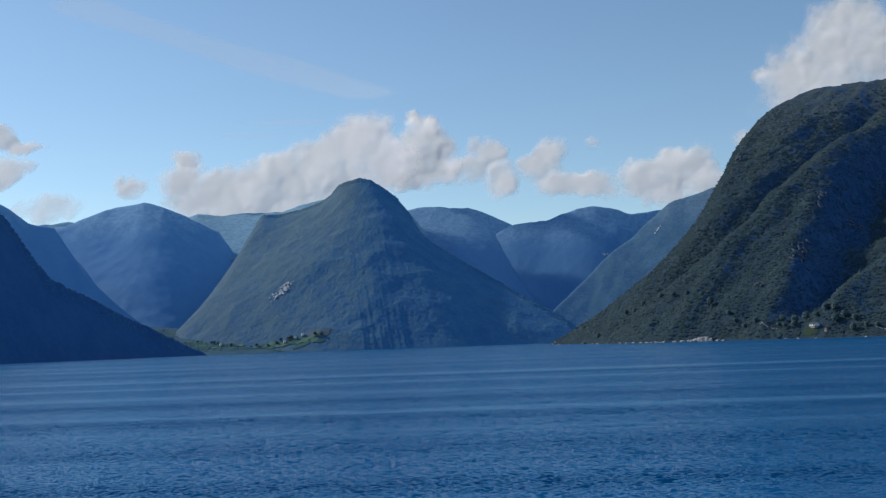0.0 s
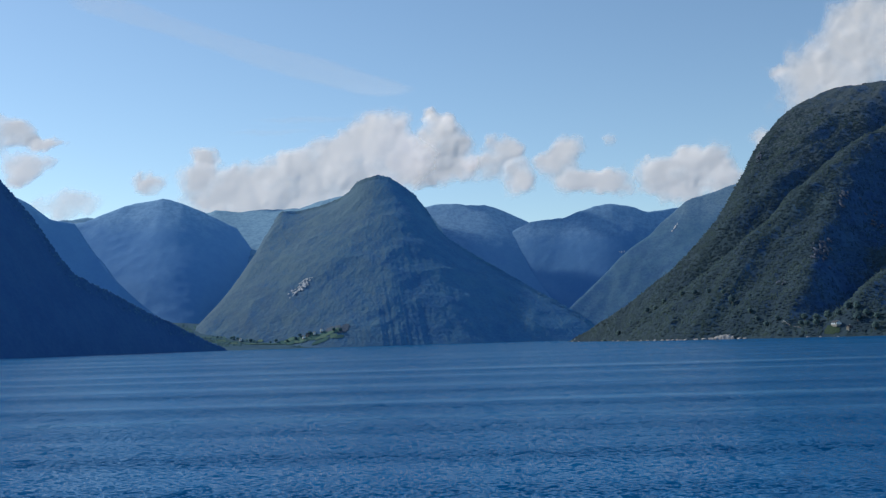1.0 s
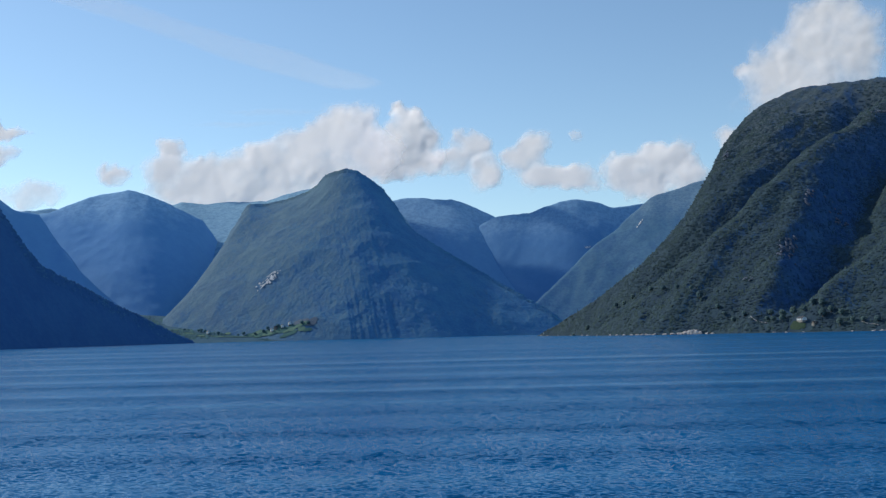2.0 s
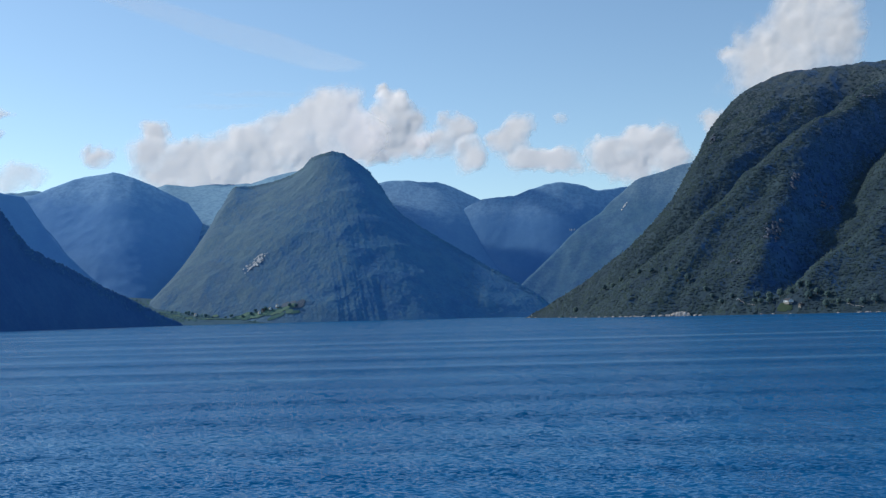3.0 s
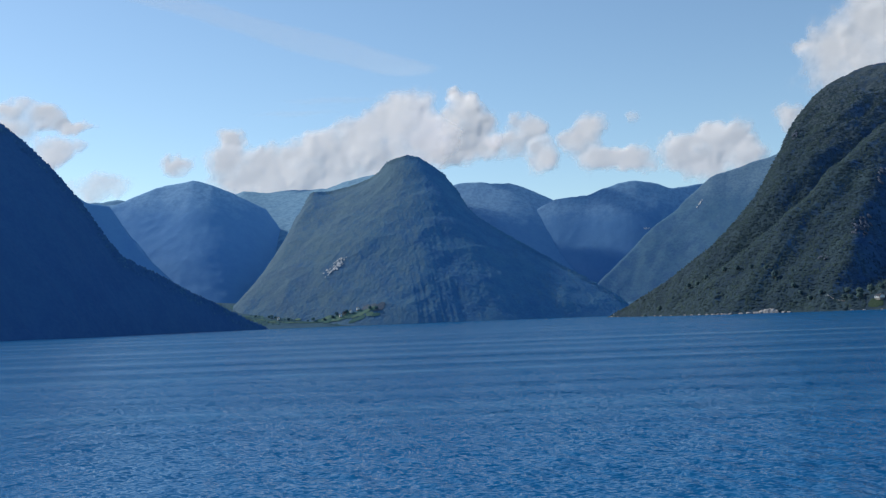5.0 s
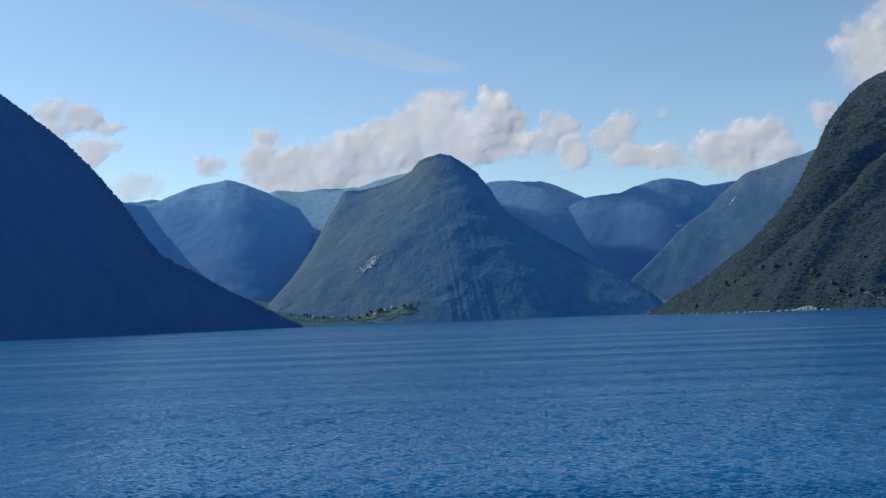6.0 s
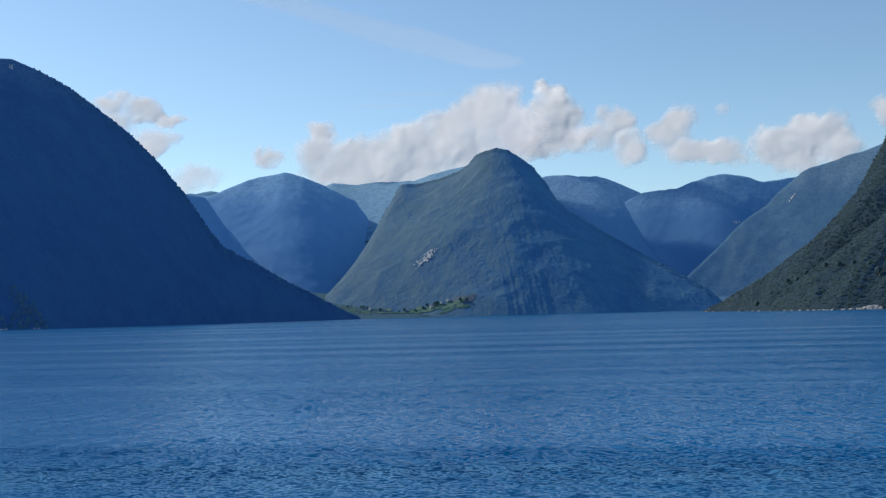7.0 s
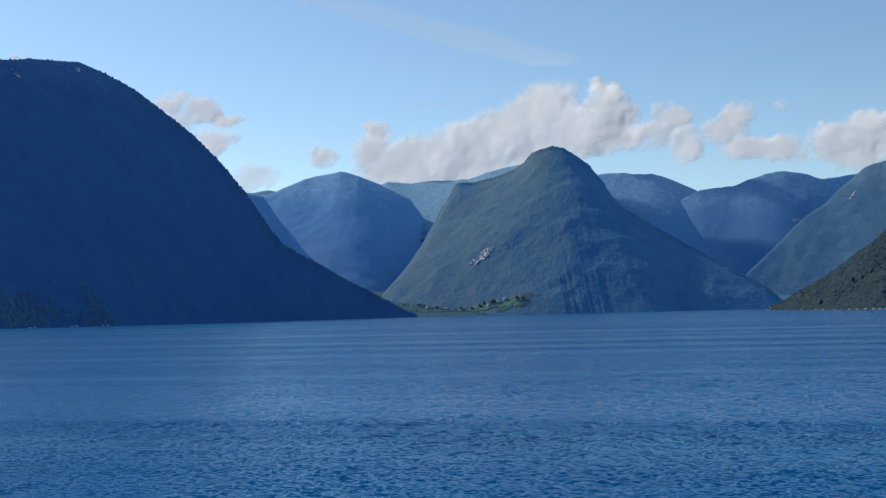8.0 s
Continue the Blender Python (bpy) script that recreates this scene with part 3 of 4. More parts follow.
# ---- woods ----
def ball():
    p = (1 + 5**0.5) / 2
    v = np.array([(-1, p, 0), (1, p, 0), (-1, -p, 0), (1, -p, 0), (0, -1, p), (0, 1, p), (0, -1, -p), (0, 1, -p), (p, 0, -1), (p, 0, 1), (-p, 0, -1), (-p, 0, 1)], float)
    f = np.array([(0, 11, 5), (0, 5, 1), (0, 1, 7), (0, 7, 10), (0, 10, 11), (1, 5, 9), (5, 11, 4), (11, 10, 2), (10, 7, 6), (7, 1, 8),
                  (3, 9, 4), (3, 4, 2), (3, 2, 6), (3, 6, 8), (3, 8, 9), (4, 9, 5), (2, 4, 11), (6, 2, 10), (8, 6, 7), (9, 8, 1)])
    return v / np.linalg.norm(v[0]), f


def spire(sides=6):
    """A spruce in three skirts."""
    v, f = [], []
    for z0, z1, r in ((0.08, 0.5, 0.5), (0.32, 0.76, 0.36), (0.58, 1.0, 0.22)):
        b = len(v)
        v += [(r * math.cos(2 * math.pi * i / sides + z0 * 9), r * math.sin(2 * math.pi * i / sides + z0 * 9), z0) for i in range(sides)] + [(0, 0, z1)]
        f += [(b + i, b + (i + 1) % sides, b + sides) for i in range(sides)]
    return np.array(v), np.array(f)


def scatter(shape, x0, x1, y0, y1, gap, low, high, facing, rng, steepest=1.5, thin=0.25):
    """Spots for trees on a hillside that turns towards the fjord."""
    n = int((x1 - x0) * (y1 - y0) / gap**2)
    x, y = rng.uniform(x0, x1, n), rng.uniform(y0, y1, n)
    z, e = shape(x, y), 4.0
    gx, gy = (shape(x + e, y) - z) / e, (shape(x, y + e) - z) / e
    ok = (z > low) & (z < high + 110 * (fractal(x, y, 150, 3, 91) - 0.5) + rng.normal(0, 22, n)) & (np.hypot(gx, gy) < steepest)
    ok &= (-gx * facing[0] - gy * facing[1]) > -0.35
    ok &= (fractal(x, y, 60, 3, 92) > thin) & (open_ground(x, y) > 0.9)
    e = 14.0
    gx, gy = (shape(x[ok] + e, y[ok]) - shape(x[ok] - e, y[ok])) / (2 * e), (shape(x[ok], y[ok] + e) - shape(x[ok], y[ok] - e)) / (2 * e)
    return np.stack([x[ok], y[ok], z[ok], -gx, -gy, 1 + 0 * gx], 1)


def woods(name, spots, rng, width, height, label, mat, form="ball"):
    v, f = ball() if form == "ball" else spire()
    n = len(spots)
    h = rng.uniform(*height, n)[:, None, None]
    w = rng.uniform(*width, n)[:, None, None]
    a = rng.uniform(0, 6.3, n)
    V = np.repeat(v[None], n, 0)
    c, s = np.cos(a)[:, None], np.sin(a)[:, None]
    V = np.stack([V[..., 0] * c - V[..., 1] * s, V[..., 0] * s + V[..., 1] * c, V[..., 2]], -1)
    if form == "ball":
        f = f[v[f][..., 2].mean(1) > -0.55]
        V = V * rng.uniform(0.7, 1.25, (n, len(v), 1))
        V = V * np.concatenate([w, w, h], 2) * 0.5
        V[..., 2] += h[..., 0] * 0.12
    else:
        V = V * rng.uniform(0.85, 1.15, (n, len(v), 1)) * np.concatenate([w, w, h], 2)
    # crown normals are bent towards the ground's, to soften their shade into the slope's
    up = spots[:, 3:] / np.linalg.norm(spots[:, 3:], axis=1)[:, None]
    out = V - V.mean(1, keepdims=True)
    out = out / np.linalg.norm(out, axis=2, keepdims=True)
    N = up[:, None] + 0.3 * out
    N = (N / np.linalg.norm(N, axis=2, keepdims=True)).reshape(-1, 3)
    V = V + spots[:, None, :3] - np.array([0, 0, 0.9])
    F = (f[None] + np.arange(n)[:, None, None] * len(v)).reshape(-1, 3)
    ob = mesh_of(name, V.reshape(-1, 3), F, [mat], True)
    ob.data.normals_split_custom_set_from_vertices(N)
    return tagged(ob, label, "forest", kind="stuff")


rng = np.random.default_rng(11)
s = scatter(right_mountain, 90, 800, 1000, 1900, 2.8, 2.0, 335, (-0.9, -0.4), rng, 3.2, 0.1)
k = rng.random(len(s)) < 0.3
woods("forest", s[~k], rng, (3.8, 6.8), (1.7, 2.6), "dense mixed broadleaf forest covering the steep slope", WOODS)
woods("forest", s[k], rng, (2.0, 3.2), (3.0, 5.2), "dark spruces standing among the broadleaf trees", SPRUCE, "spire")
s = scatter(right_mountain, 380, 900, 1450, 1900, 3.6, 290, 600, (-0.9, -0.4), rng, 3.2, 0.4)
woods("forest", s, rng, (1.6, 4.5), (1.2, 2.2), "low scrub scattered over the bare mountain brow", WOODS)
s = scatter(left_mountain, -1400, -560, 1050, 2400, 4.5, 2.5, 480, (0.8, -0.6), rng, 2.5, 0.1)
brow = crest_height(s[:, 0], s[:, 1], LEFT_CREST, 1.1, 1.2, 0.035)[1] < 26
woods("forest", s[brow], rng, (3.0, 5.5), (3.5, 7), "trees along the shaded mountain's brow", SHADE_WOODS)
s = scatter(left_mountain, -1100, -560, 1050, 1440, 3.4, 2.5, 90, (0.8, -0.6), rng, 2.5, 0.1)
bank = (s[:, 2] < 75) & (s[:, 1] < 1420) & (fractal(s[:, 0], s[:, 1], 90, 3, 95) > 0.28 + 0.25 * rng.random(len(s)) + 0.006 * np.maximum(s[:, 2] - 15, 0) + 0.002 * np.maximum(s[:, 1] - 1290, 0))
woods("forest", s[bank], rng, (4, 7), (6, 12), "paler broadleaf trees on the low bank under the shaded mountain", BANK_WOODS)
s = scatter(centre_mountain, -860, 280, 2560, 3450, 5.5, 14, 620, (-0.1, -0.9), rng, 1.9, 0.1)
s = s[crest_height(s[:, 0], s[:, 1], CENTRE_CREST, 0.66, 1.0, 0.1)[1] < 22]
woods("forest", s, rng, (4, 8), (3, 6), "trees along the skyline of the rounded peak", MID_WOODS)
s = scatter(valley_floor, -900, 280, 2330, 2900, 10, 1.5, 90, (0, -1), rng, 1.5, 0.5)
woods("forest", s, rng, (5, 10), (5, 11), "loose tree clumps between the meadows", FARM_WOODS)


# ---- clouds: relief shapes of vapour standing far behind the mountains ----
def cloud(name, y, blobs, label, mat=VAPOUR, step=9.0, seed=1, depth=0.34, soft=1.0, warp=1.0):
    b = np.array(blobs, float)
    west = min(0.0, (b[:, 0] - b[:, 2]).min())
    k = 4850 / math.hypot(west, y)
    y = k * (y + 14.2) - 14.2
    b = b * k + np.array([33.9 * (k - 1), 7 * (1 - k), 0, 0])
    x0, x1 = (b[:, 0] - 1.7 * b[:, 2]).min(), (b[:, 0] + 1.7 * b[:, 2]).max()
    z0, z1 = (b[:, 1] - 1.7 * b[:, 3]).min(), (b[:, 1] + 1.7 * b[:, 3]).max()
    X, Z = np.meshgrid(np.arange(x0, x1, step), np.arange(z0, z1, step))
    wx = X + warp * 120 * (fractal(X, Z, 150, 5, seed) - 0.5) + warp * 45 * (fractal(X, Z, 45, 3, seed + 3) - 0.5)
    wz = Z + warp * 100 * (fractal(X, Z, 150, 5, seed + 5) - 0.5) + warp * 45 * (fractal(X, Z, 45, 3, seed + 7) - 0.5)
    T, W = 0.0 * X, 0.0 * X
    for bx, bz, rx, rz in b:
        q = np.clip(1 - ((wx - bx) / (1.5 * rx)) ** 2 - ((wz - bz) / (np.where(wz > bz, 1.4, 1.9) * rz)) ** 2, 0, 1)
        W = 1 - (1 - W) * (1 - q**1.6)
        T = np.maximum(T, np.sqrt(q) * min(rx, rz))
    billow = fractal(X, Z, 130, 3, seed + 11)
    V = np.clip(W * 1.15 + 0.7 * warp * (fractal(X, Z, 80, 6, seed + 21) - 0.5) * np.clip(W * 5, 0, 1), 0, 1.2) * soft
    D = depth * T * (0.7 + 0.6 * billow)
    keep = V > 0.02
    rows, cols = X.shape
    bulge = np.stack([X.ravel(), (y + D).ravel(), Z.ravel()], 1)
    F = grid_faces(rows, cols, keep)
    used, back = np.unique(F, return_inverse=True)
    ob = mesh_of(name, bulge[used], back.reshape(F.shape), [mat], True)
    layer = ob.data.attributes.new("vapour", "FLOAT", "POINT")
    layer.data.foreach_set("value", V.ravel()[used].astype(np.float32))
    return tagged(ob, label, "cloud", group="clouds")


cloud("cloud", 4700, [(-1316, 863, 54, 49), (-1317, 764, 111, 74), (-1155, 722, 148, 86), (-980, 755, 148, 94), (-829, 783, 123, 94), (-703, 848, 123, 111), (-551, 919, 123, 111),
                      (-437, 966, 74, 86), (-453, 828, 148, 98), (-630, 732, 173, 74), (-1156, 651, 222, 49), (-856, 663, 222, 61)], "long white cumulus bank behind the mountains", seed=2, depth=0.26)
cloud("cloud", 4690, [(-311, 1006, 49, 39), (-218, 978, 49, 44), (-251, 893, 103, 89), (-146, 864, 59, 59), (-216, 783, 98, 59), (-353, 800, 98, 74)], "towering white cumulus puffs", seed=3)
cloud("cloud", 4700, [(29, 844, 69, 49), (-53, 778, 86, 54), (83, 724, 64, 69)], "small ragged white cumulus cloud", seed=4)
cloud("cloud", 4700, [(319, 836, 69, 64), (247, 770, 86, 49), (344, 691, 123, 49), (481, 687, 123, 49)], "white cumulus cloud with greyish underside", seed=5)
cloud("cloud", 4700, [(821, 746, 136, 79), (897, 759, 111, 79), (715, 713, 98, 64), (981, 686, 94, 74), (792, 636, 173, 49)], "wide white cumulus cloud above the far ridge", seed=6)
cloud("cloud", 4700, [(1546, 1240, 148, 148), (1699, 1274, 148, 148), (1417, 1180, 123, 111), (1360, 1042, 136, 98), (1225, 1130, 66, 38), (1770, 1195, 98, 123), (1538, 1075, 148, 123), (1654, 1378, 173, 123)],
      "large bright cumulus cloud rising behind the mountain brow", seed=7, depth=0.17, soft=0.85)
cloud("cloud", 4550, [(-1507, 735, 71, 38)], "little round white cloud", seed=8)
cloud("cloud", 4700, [(495, 864, 32, 32)], "tiny faint wisp of cloud", seed=9, soft=0.5)
cloud("cloud", 4700, [(1180, 826, 54, 54)], "small cloud peeping past the cliff", seed=10)
cloud("cloud", 4400, [(-2192, 974, 92, 46), (-2044, 947, 97, 46), (-1924, 894, 97, 23), (-1992, 802, 97, 50), (-2006, 752, 60, 32), (-2221, 886, 138, 46)], "white cloud half hidden by the shaded mountain", seed=11)
cloud("cloud", 4400, [(-1783, 640, 115, 41), (-1849, 601, 115, 32)], "low thin cloud over the ridge", seed=12, soft=0.6)
cloud("cloud", 4300, [(-2899, 1225, 31, 11)], "scrap of cloud above the summit", seed=13)
STREAK = [(-1760 + 1290 * i / 50.0, 1566 - 462 * (i / 50.0) ** 0.92) for i in range(51)]
tagged(cloud("cirrus_streak", 4600, [(x, z, 110, 22 + 8 * math.sin(x / 170.0)) for x, z in STREAK], "faint straight streak of high thin cloud", THIN_VAPOUR, seed=14, depth=0.05, soft=0.8, warp=0.15), category="cloud")
cloud("cirrus_wisp", 4600, [(-833, 990, 217, 14), (-981, 937, 193, 12)], "barely visible wisp of high cloud", THIN_VAPOUR, seed=15, depth=0.1, soft=0.6, warp=0.25)


# ---- shore, farms and rock: the smaller things ----
def spot(shape, x, y, lift=0.0):
    return float(shape(np.array([float(x)]), np.array([float(y)]))[0]) + lift


def stone_bm(sx, sy, sz, seed, n=16):
    """An angular boulder or slab."""
    r = random.Random(seed)
    bm = bmesh.new()
    for _ in range(n):
        v = Vector((r.gauss(0, 1), r.gauss(0, 1), r.gauss(0, 1))).normalized() * r.uniform(0.8, 1.0)
        bm.verts.new((v.x * sx / 2, v.y * sy / 2, v.z * sz / 2))
    hull = bmesh.ops.convex_hull(bm, input=bm.verts)
    bmesh.ops.delete(bm, geom=list({g for g in hull["geom_interior"] + hull["geom_unused"] if isinstance(g, bmesh.types.BMVert)}), context="VERTS")
    bmesh.ops.bevel(bm, geom=list(bm.edges), offset=min(sx, sy, sz) * 0.05, segments=1, affect="EDGES")
    return bm


def slab_meshes(count, sx, sy, sz, mat, seed):
    out = []
    for k in range(count):
        bm = stone_bm(sx, sy, sz, seed + k)
        me = bpy.data.meshes.new("slab")
        bm.to_mesh(me)
        bm.free()
        me.materials.append(mat)
        out.append(me)
    return out


SLABS = slab_meshes(6, 1.0, 1.0, 1.0, PALE_ROCK, 40)
SCAR_SLABS = slab_meshes(4, 1.0, 1.0, 1.0, SCAR_ROCK, 80)
GREY_SLABS = slab_meshes(6, 1.0, 1.0, 1.0, GREY_ROCK, 60)


def rock_face(shape, x, y, wide, high, count, size, meshes, label, seed, lean=0.0, thick=0.28, lift=1.5):
    """Bare rock breaking through a wooded slope, slab by slab."""
    r = random.Random(seed)
    base = tagged(new("rock_face"), label, "rock")
    z = spot(shape, x, y)
    base.location = (x, y, z)
    for k in range(count):
        u, v = r.gauss(0, 0.32), r.uniform(-0.5, 0.5)
        px, py = x + wide * u + lean * high * v, y + high * v * 0.8
        e = 6.0
        gx = (spot(shape, px + e, py) - spot(shape, px - e, py)) / (2 * e)
        gy = (spot(shape, px, py + e) - spot(shape, px, py - e)) / (2 * e)
        turn = Vector((-gx, -gy, 1)).to_track_quat("Z", "Y").to_matrix().to_4x4()
        s = size * r.uniform(0.45, 1.2)
        ob = new("slab", r.choice(meshes))
        ob.parent = base
        where = Matrix.Translation((px - x, py - y, spot(shape, px, py) - z + lift))
        ob.matrix_basis = where @ turn @ pose(0, 0, 0, r.uniform(-8, 8), r.uniform(-8, 8), r.uniform(-30, 30)) @ Matrix.Diagonal((s * 0.75, s * 1.3, s * thick, 1))
    return base


def shore_rock(x, y, long, high, seed, label, turn=0.0, meshes=SLABS):
    r = random.Random(seed)
    ob = new("shore_rock", r.choice(meshes))
    ob.matrix_basis = pose(x, y, high * 0.18, r.uniform(-6, 6), r.uniform(-8, 8), turn + r.uniform(-15, 15)) @ Matrix.Diagonal((long, long * r.uniform(0.45, 0.7), high, 1))
    return tagged(ob, label, "rock", group="rocks along the shore")


def drape(name, shape, x, y, rx, ry, turn, mat, label, category, seed, lift=0.6, step=3.0):
    """A clearing of grass that follows the ground, with an uneven edge."""
    X, Y = np.meshgrid(np.arange(-1.3 * rx, 1.3 * rx + step, step), np.arange(-1.3 * ry, 1.3 * ry + step, step))
    c, s = math.cos(radians(turn)), math.sin(radians(turn))
    wx, wy = x + X * c - Y * s, y + X * s + Y * c
    inside = (X / rx) ** 2 + (Y / ry) ** 2 < 0.75 + 0.9 * fractal(wx, wy, 18, 3, seed)
    Z = shape(wx, wy) + lift
    return tagged(sheet(name, wx, wy, Z, mat, inside & (Z > 0.6)), label, category, kind="structure")


def house(x, y, z, turn, wide, deep, wall_h, roof_h, wall_mat, label, windows=3):
    base = tagged(new("house"), label, "house")
    base.matrix_basis = pose(x, y, z, 0, 0, turn)
    bm = bmesh.new()
    box(bm, 0, 0, -0.7, wide + 0.2, deep + 0.2, 2.4, 0.05)
    part("foundation", bm, STONE, base, "grey stone foundation")
    bm = bmesh.new()
    w, d = wide / 2, deep / 2
    ring = [(-d, 0.5), (d, 0.5), (d, 0.5 + wall_h), (0, 0.5 + wall_h + roof_h), (-d, 0.5 + wall_h)]
    a, b = [bm.verts.new((-w, q, h)) for q, h in ring], [bm.verts.new((w, q, h)) for q, h in ring]
    bm.faces.new(a[::-1])
    bm.faces.new(b)
    for i in range(5):
        bm.faces.new((a[i], a[(i + 1) % 5], b[(i + 1) % 5], b[i]))
    part("wall", bm, wall_mat, base)
    for side in (-1, 1):
        bm = bmesh.new()
        t = 0.18
        e = d + 0.45
        low = 0.5 + wall_h - 0.45 * roof_h / d
        top = 0.5 + wall_h + roof_h
        pts = [(0, top), (side * e, low), (side * e, low + t), (0, top + t)]
        a, b = [bm.verts.new((-w - 0.4, q, h + 0.02)) for q, h in pts], [bm.verts.new((w + 0.4, q, h + 0.02)) for q, h in pts]
        bm.faces.new(a)
        bm.faces.new(b[::-1])
        for i in range(4):
            bm.faces.new((a[i], b[i], b[(i + 1) % 4], a[(i + 1) % 4]))
        bmesh.ops.recalc_face_normals(bm, faces=bm.faces)
        part("roof", bm, SLATE, base, "dark slate roof slope")
    bm = bmesh.new()
    box(bm, wide * 0.2, 0, 0.5 + wall_h + roof_h + 0.2, 0.7, 0.7, 1.4, 0.04)
    part("chimney", bm, STONE, base)
    for i in range(windows):
        px = -w + wide * (i + 0.7) / (windows + 0.4)
        bm = bmesh.new()
        box(bm, px, -d - 0.03, 0.5 + wall_h * 0.55, 1.1, 0.1, 1.3)
        win = part("window", bm, WHITE, base)
        bm = bmesh.new()
        box(bm, px, -d - 0.09, 0.5 + wall_h * 0.55, 0.9, 0.03, 1.1)
        part("pane", bm, PANE, win)
    bm = bmesh.new()
    box(bm, w - 1.1, -d - 0.04, 1.55, 0.95, 0.1, 2.05)
    part("door", bm, SLATE, base)
    return base


def stone_wall(shape, x, y, turn, length, high, label, seed):
    r = random.Random(seed)
    base = tagged(new("stone_wall"), label, "wall")
    base.matrix_basis = pose(x, y, spot(shape, x, y), 0, 0, turn)
    c, s = math.cos(radians(turn)), math.sin(radians(turn))
    u = -length / 2
    while u < length / 2:
        w = r.uniform(1.0, 2.0)
        ob = new("stone", r.choice(SLABS))
        ob.parent = base
        dz = spot(shape, x + u * c, y + u * s) - base.location.z
        ob.matrix_basis = pose(u, r.uniform(-0.2, 0.2), dz + high * 0.4, 0, 0, r.uniform(-10, 10)) @ Matrix.Diagonal((w * 1.3, 1.3, high * r.uniform(1.0, 1.3), 1))
        u += w
    return base


def broad_tree(height, wide, seed, label, leaves=LEAVES):
    r = random.Random(seed)
    base = tagged(new("tree"), label, "tree", group="trees along the shore")
    bm = bmesh.new()
    lines = [((0, 0, -0.5), (0.1, 0.05, height * 0.55), 0.035 * height, 0.018 * height)]
    for k in range(5):
        a = k * 1.26 + r.uniform(-0.3, 0.3)
        z0 = height * r.uniform(0.28, 0.5)
        lines.append(((0.05, 0, z0), (math.cos(a) * wide * 0.3, math.sin(a) * wide * 0.3, z0 + height * 0.25), 0.014 * height, 0.006 * height))
    for p, q, r0, r1 in lines:
        p, q = Vector(p), Vector(q)
        m = Matrix.Translation((p + q) / 2) @ (q - p).to_track_quat("Z", "Y").to_matrix().to_4x4()
        bmesh.ops.create_cone(bm, cap_ends=True, segments=6, radius1=r0, radius2=r1, depth=(q - p).length, matrix=m)
    part("trunk", bm, BARK, base, "brown trunk with spreading limbs")
    rng_t = np.random.default_rng(seed)
    v, f = ball()
    n = 110
    d = rng_t.normal(0, 1, (n, 3))
    d /= np.linalg.norm(d, axis=1)[:, None]
    d *= rng_t.uniform(0.35, 1, n)[:, None] ** 0.6
    centre = d * np.array([wide * 0.5, wide * 0.5, height * 0.36]) + np.array([0, 0, height * 0.62])
    V = v[None] * rng_t.uniform(0.6, 1.3, (n, len(v), 1)) * (wide * rng_t.uniform(0.07, 0.16, n))[:, None, None] + centre[:, None]
    F = (f[None] + np.arange(n)[:, None, None] * len(v)).reshape(-1, 3)
    crown = mesh_of("crown", V.reshape(-1, 3), F, [leaves], True, base)
    N = V - np.array([0, 0, height * 0.35])
    N = N / np.linalg.norm(N, axis=2, keepdims=True) + 0.35 * (V - centre[:, None]) / np.linalg.norm(V - centre[:, None], axis=2, keepdims=True) + np.array([0, 0, 0.5])
    crown.data.normals_split_custom_set_from_vertices((N / np.linalg.norm(N, axis=2, keepdims=True)).reshape(-1, 3))
    return base


# the white house on the far shore, its lawn, and the rocks below the wood
drape("lawn", right_mountain, 340, 1163, 8, 3.4, -62, LAWN, "sunlit green lawn sloping to the water", "lawn", 3, 0.5, 2.0)
house(345, 1166, spot(right_mountain, 345, 1166, 0.2), -72, 9.5, 6, 2.3, 1.5, WHITE, "small white wooden house with dark slate roof above the lawn")
house(353, 1150, spot(right_mountain, 353, 1150, 0.1), 25, 4.5, 3.5, 2.0, 1.3, PLANK, "little grey boarded shed beside the white house", 1)
stone_wall(right_mountain, 309, 1208, -55, 26, 1.6, "low pale stone wall at the forest's edge", 4)
stone_wall(right_mountain, 396, 1108, -60, 20, 1.5, "pale stone wall below the trees", 5)
def waterline(shape, y, x0, step):
    """East of the fjord's edge on the line north = y."""
    xs = np.arange(x0, x0 + 400 * step, step)
    return float(xs[np.argmax(shape(xs, np.full(xs.shape, float(y))) > 0.2)])


for k, (y, long, high) in enumerate([(1400, 8, 3), (1376, 7, 2.4), (1352, 9, 3), (1338, 8, 2.6), (1326, 10, 3.2), (1316, 8, 2.8), (1308, 9, 3.0), (1301, 7, 2.4), (1295, 9, 3.2), (1289, 9, 3.6), (1284, 10, 4.2),
                                     (1279, 11, 5), (1275, 13, 8), (1271, 14, 10), (1267, 15, 11), (1263, 14, 9), (1259, 12, 7), (1255, 10, 3.6), (1251, 9, 2.8), (1178, 7, 2.2), (1168, 6, 1.8), (1150, 6, 1.8), (1112, 6, 1.8),
                                     (1096, 8, 2.2), (1090, 9, 2.4), (1082, 8, 2.0), (1818, 9, 3), (1790, 7, 2.4), (1735, 7, 2.2), (1680, 6, 2), (1620, 6, 2), (1560, 7, 2.4), (1500, 7, 2.4), (1450, 7, 2.2)]):
    shore_rock(waterline(right_mountain, y, 60, 1.0) - 0.5, y, long, high, 200 + k, "pale bare shore rock at the waterline" if high > 3 else "low pale rock at the water's edge", -65)
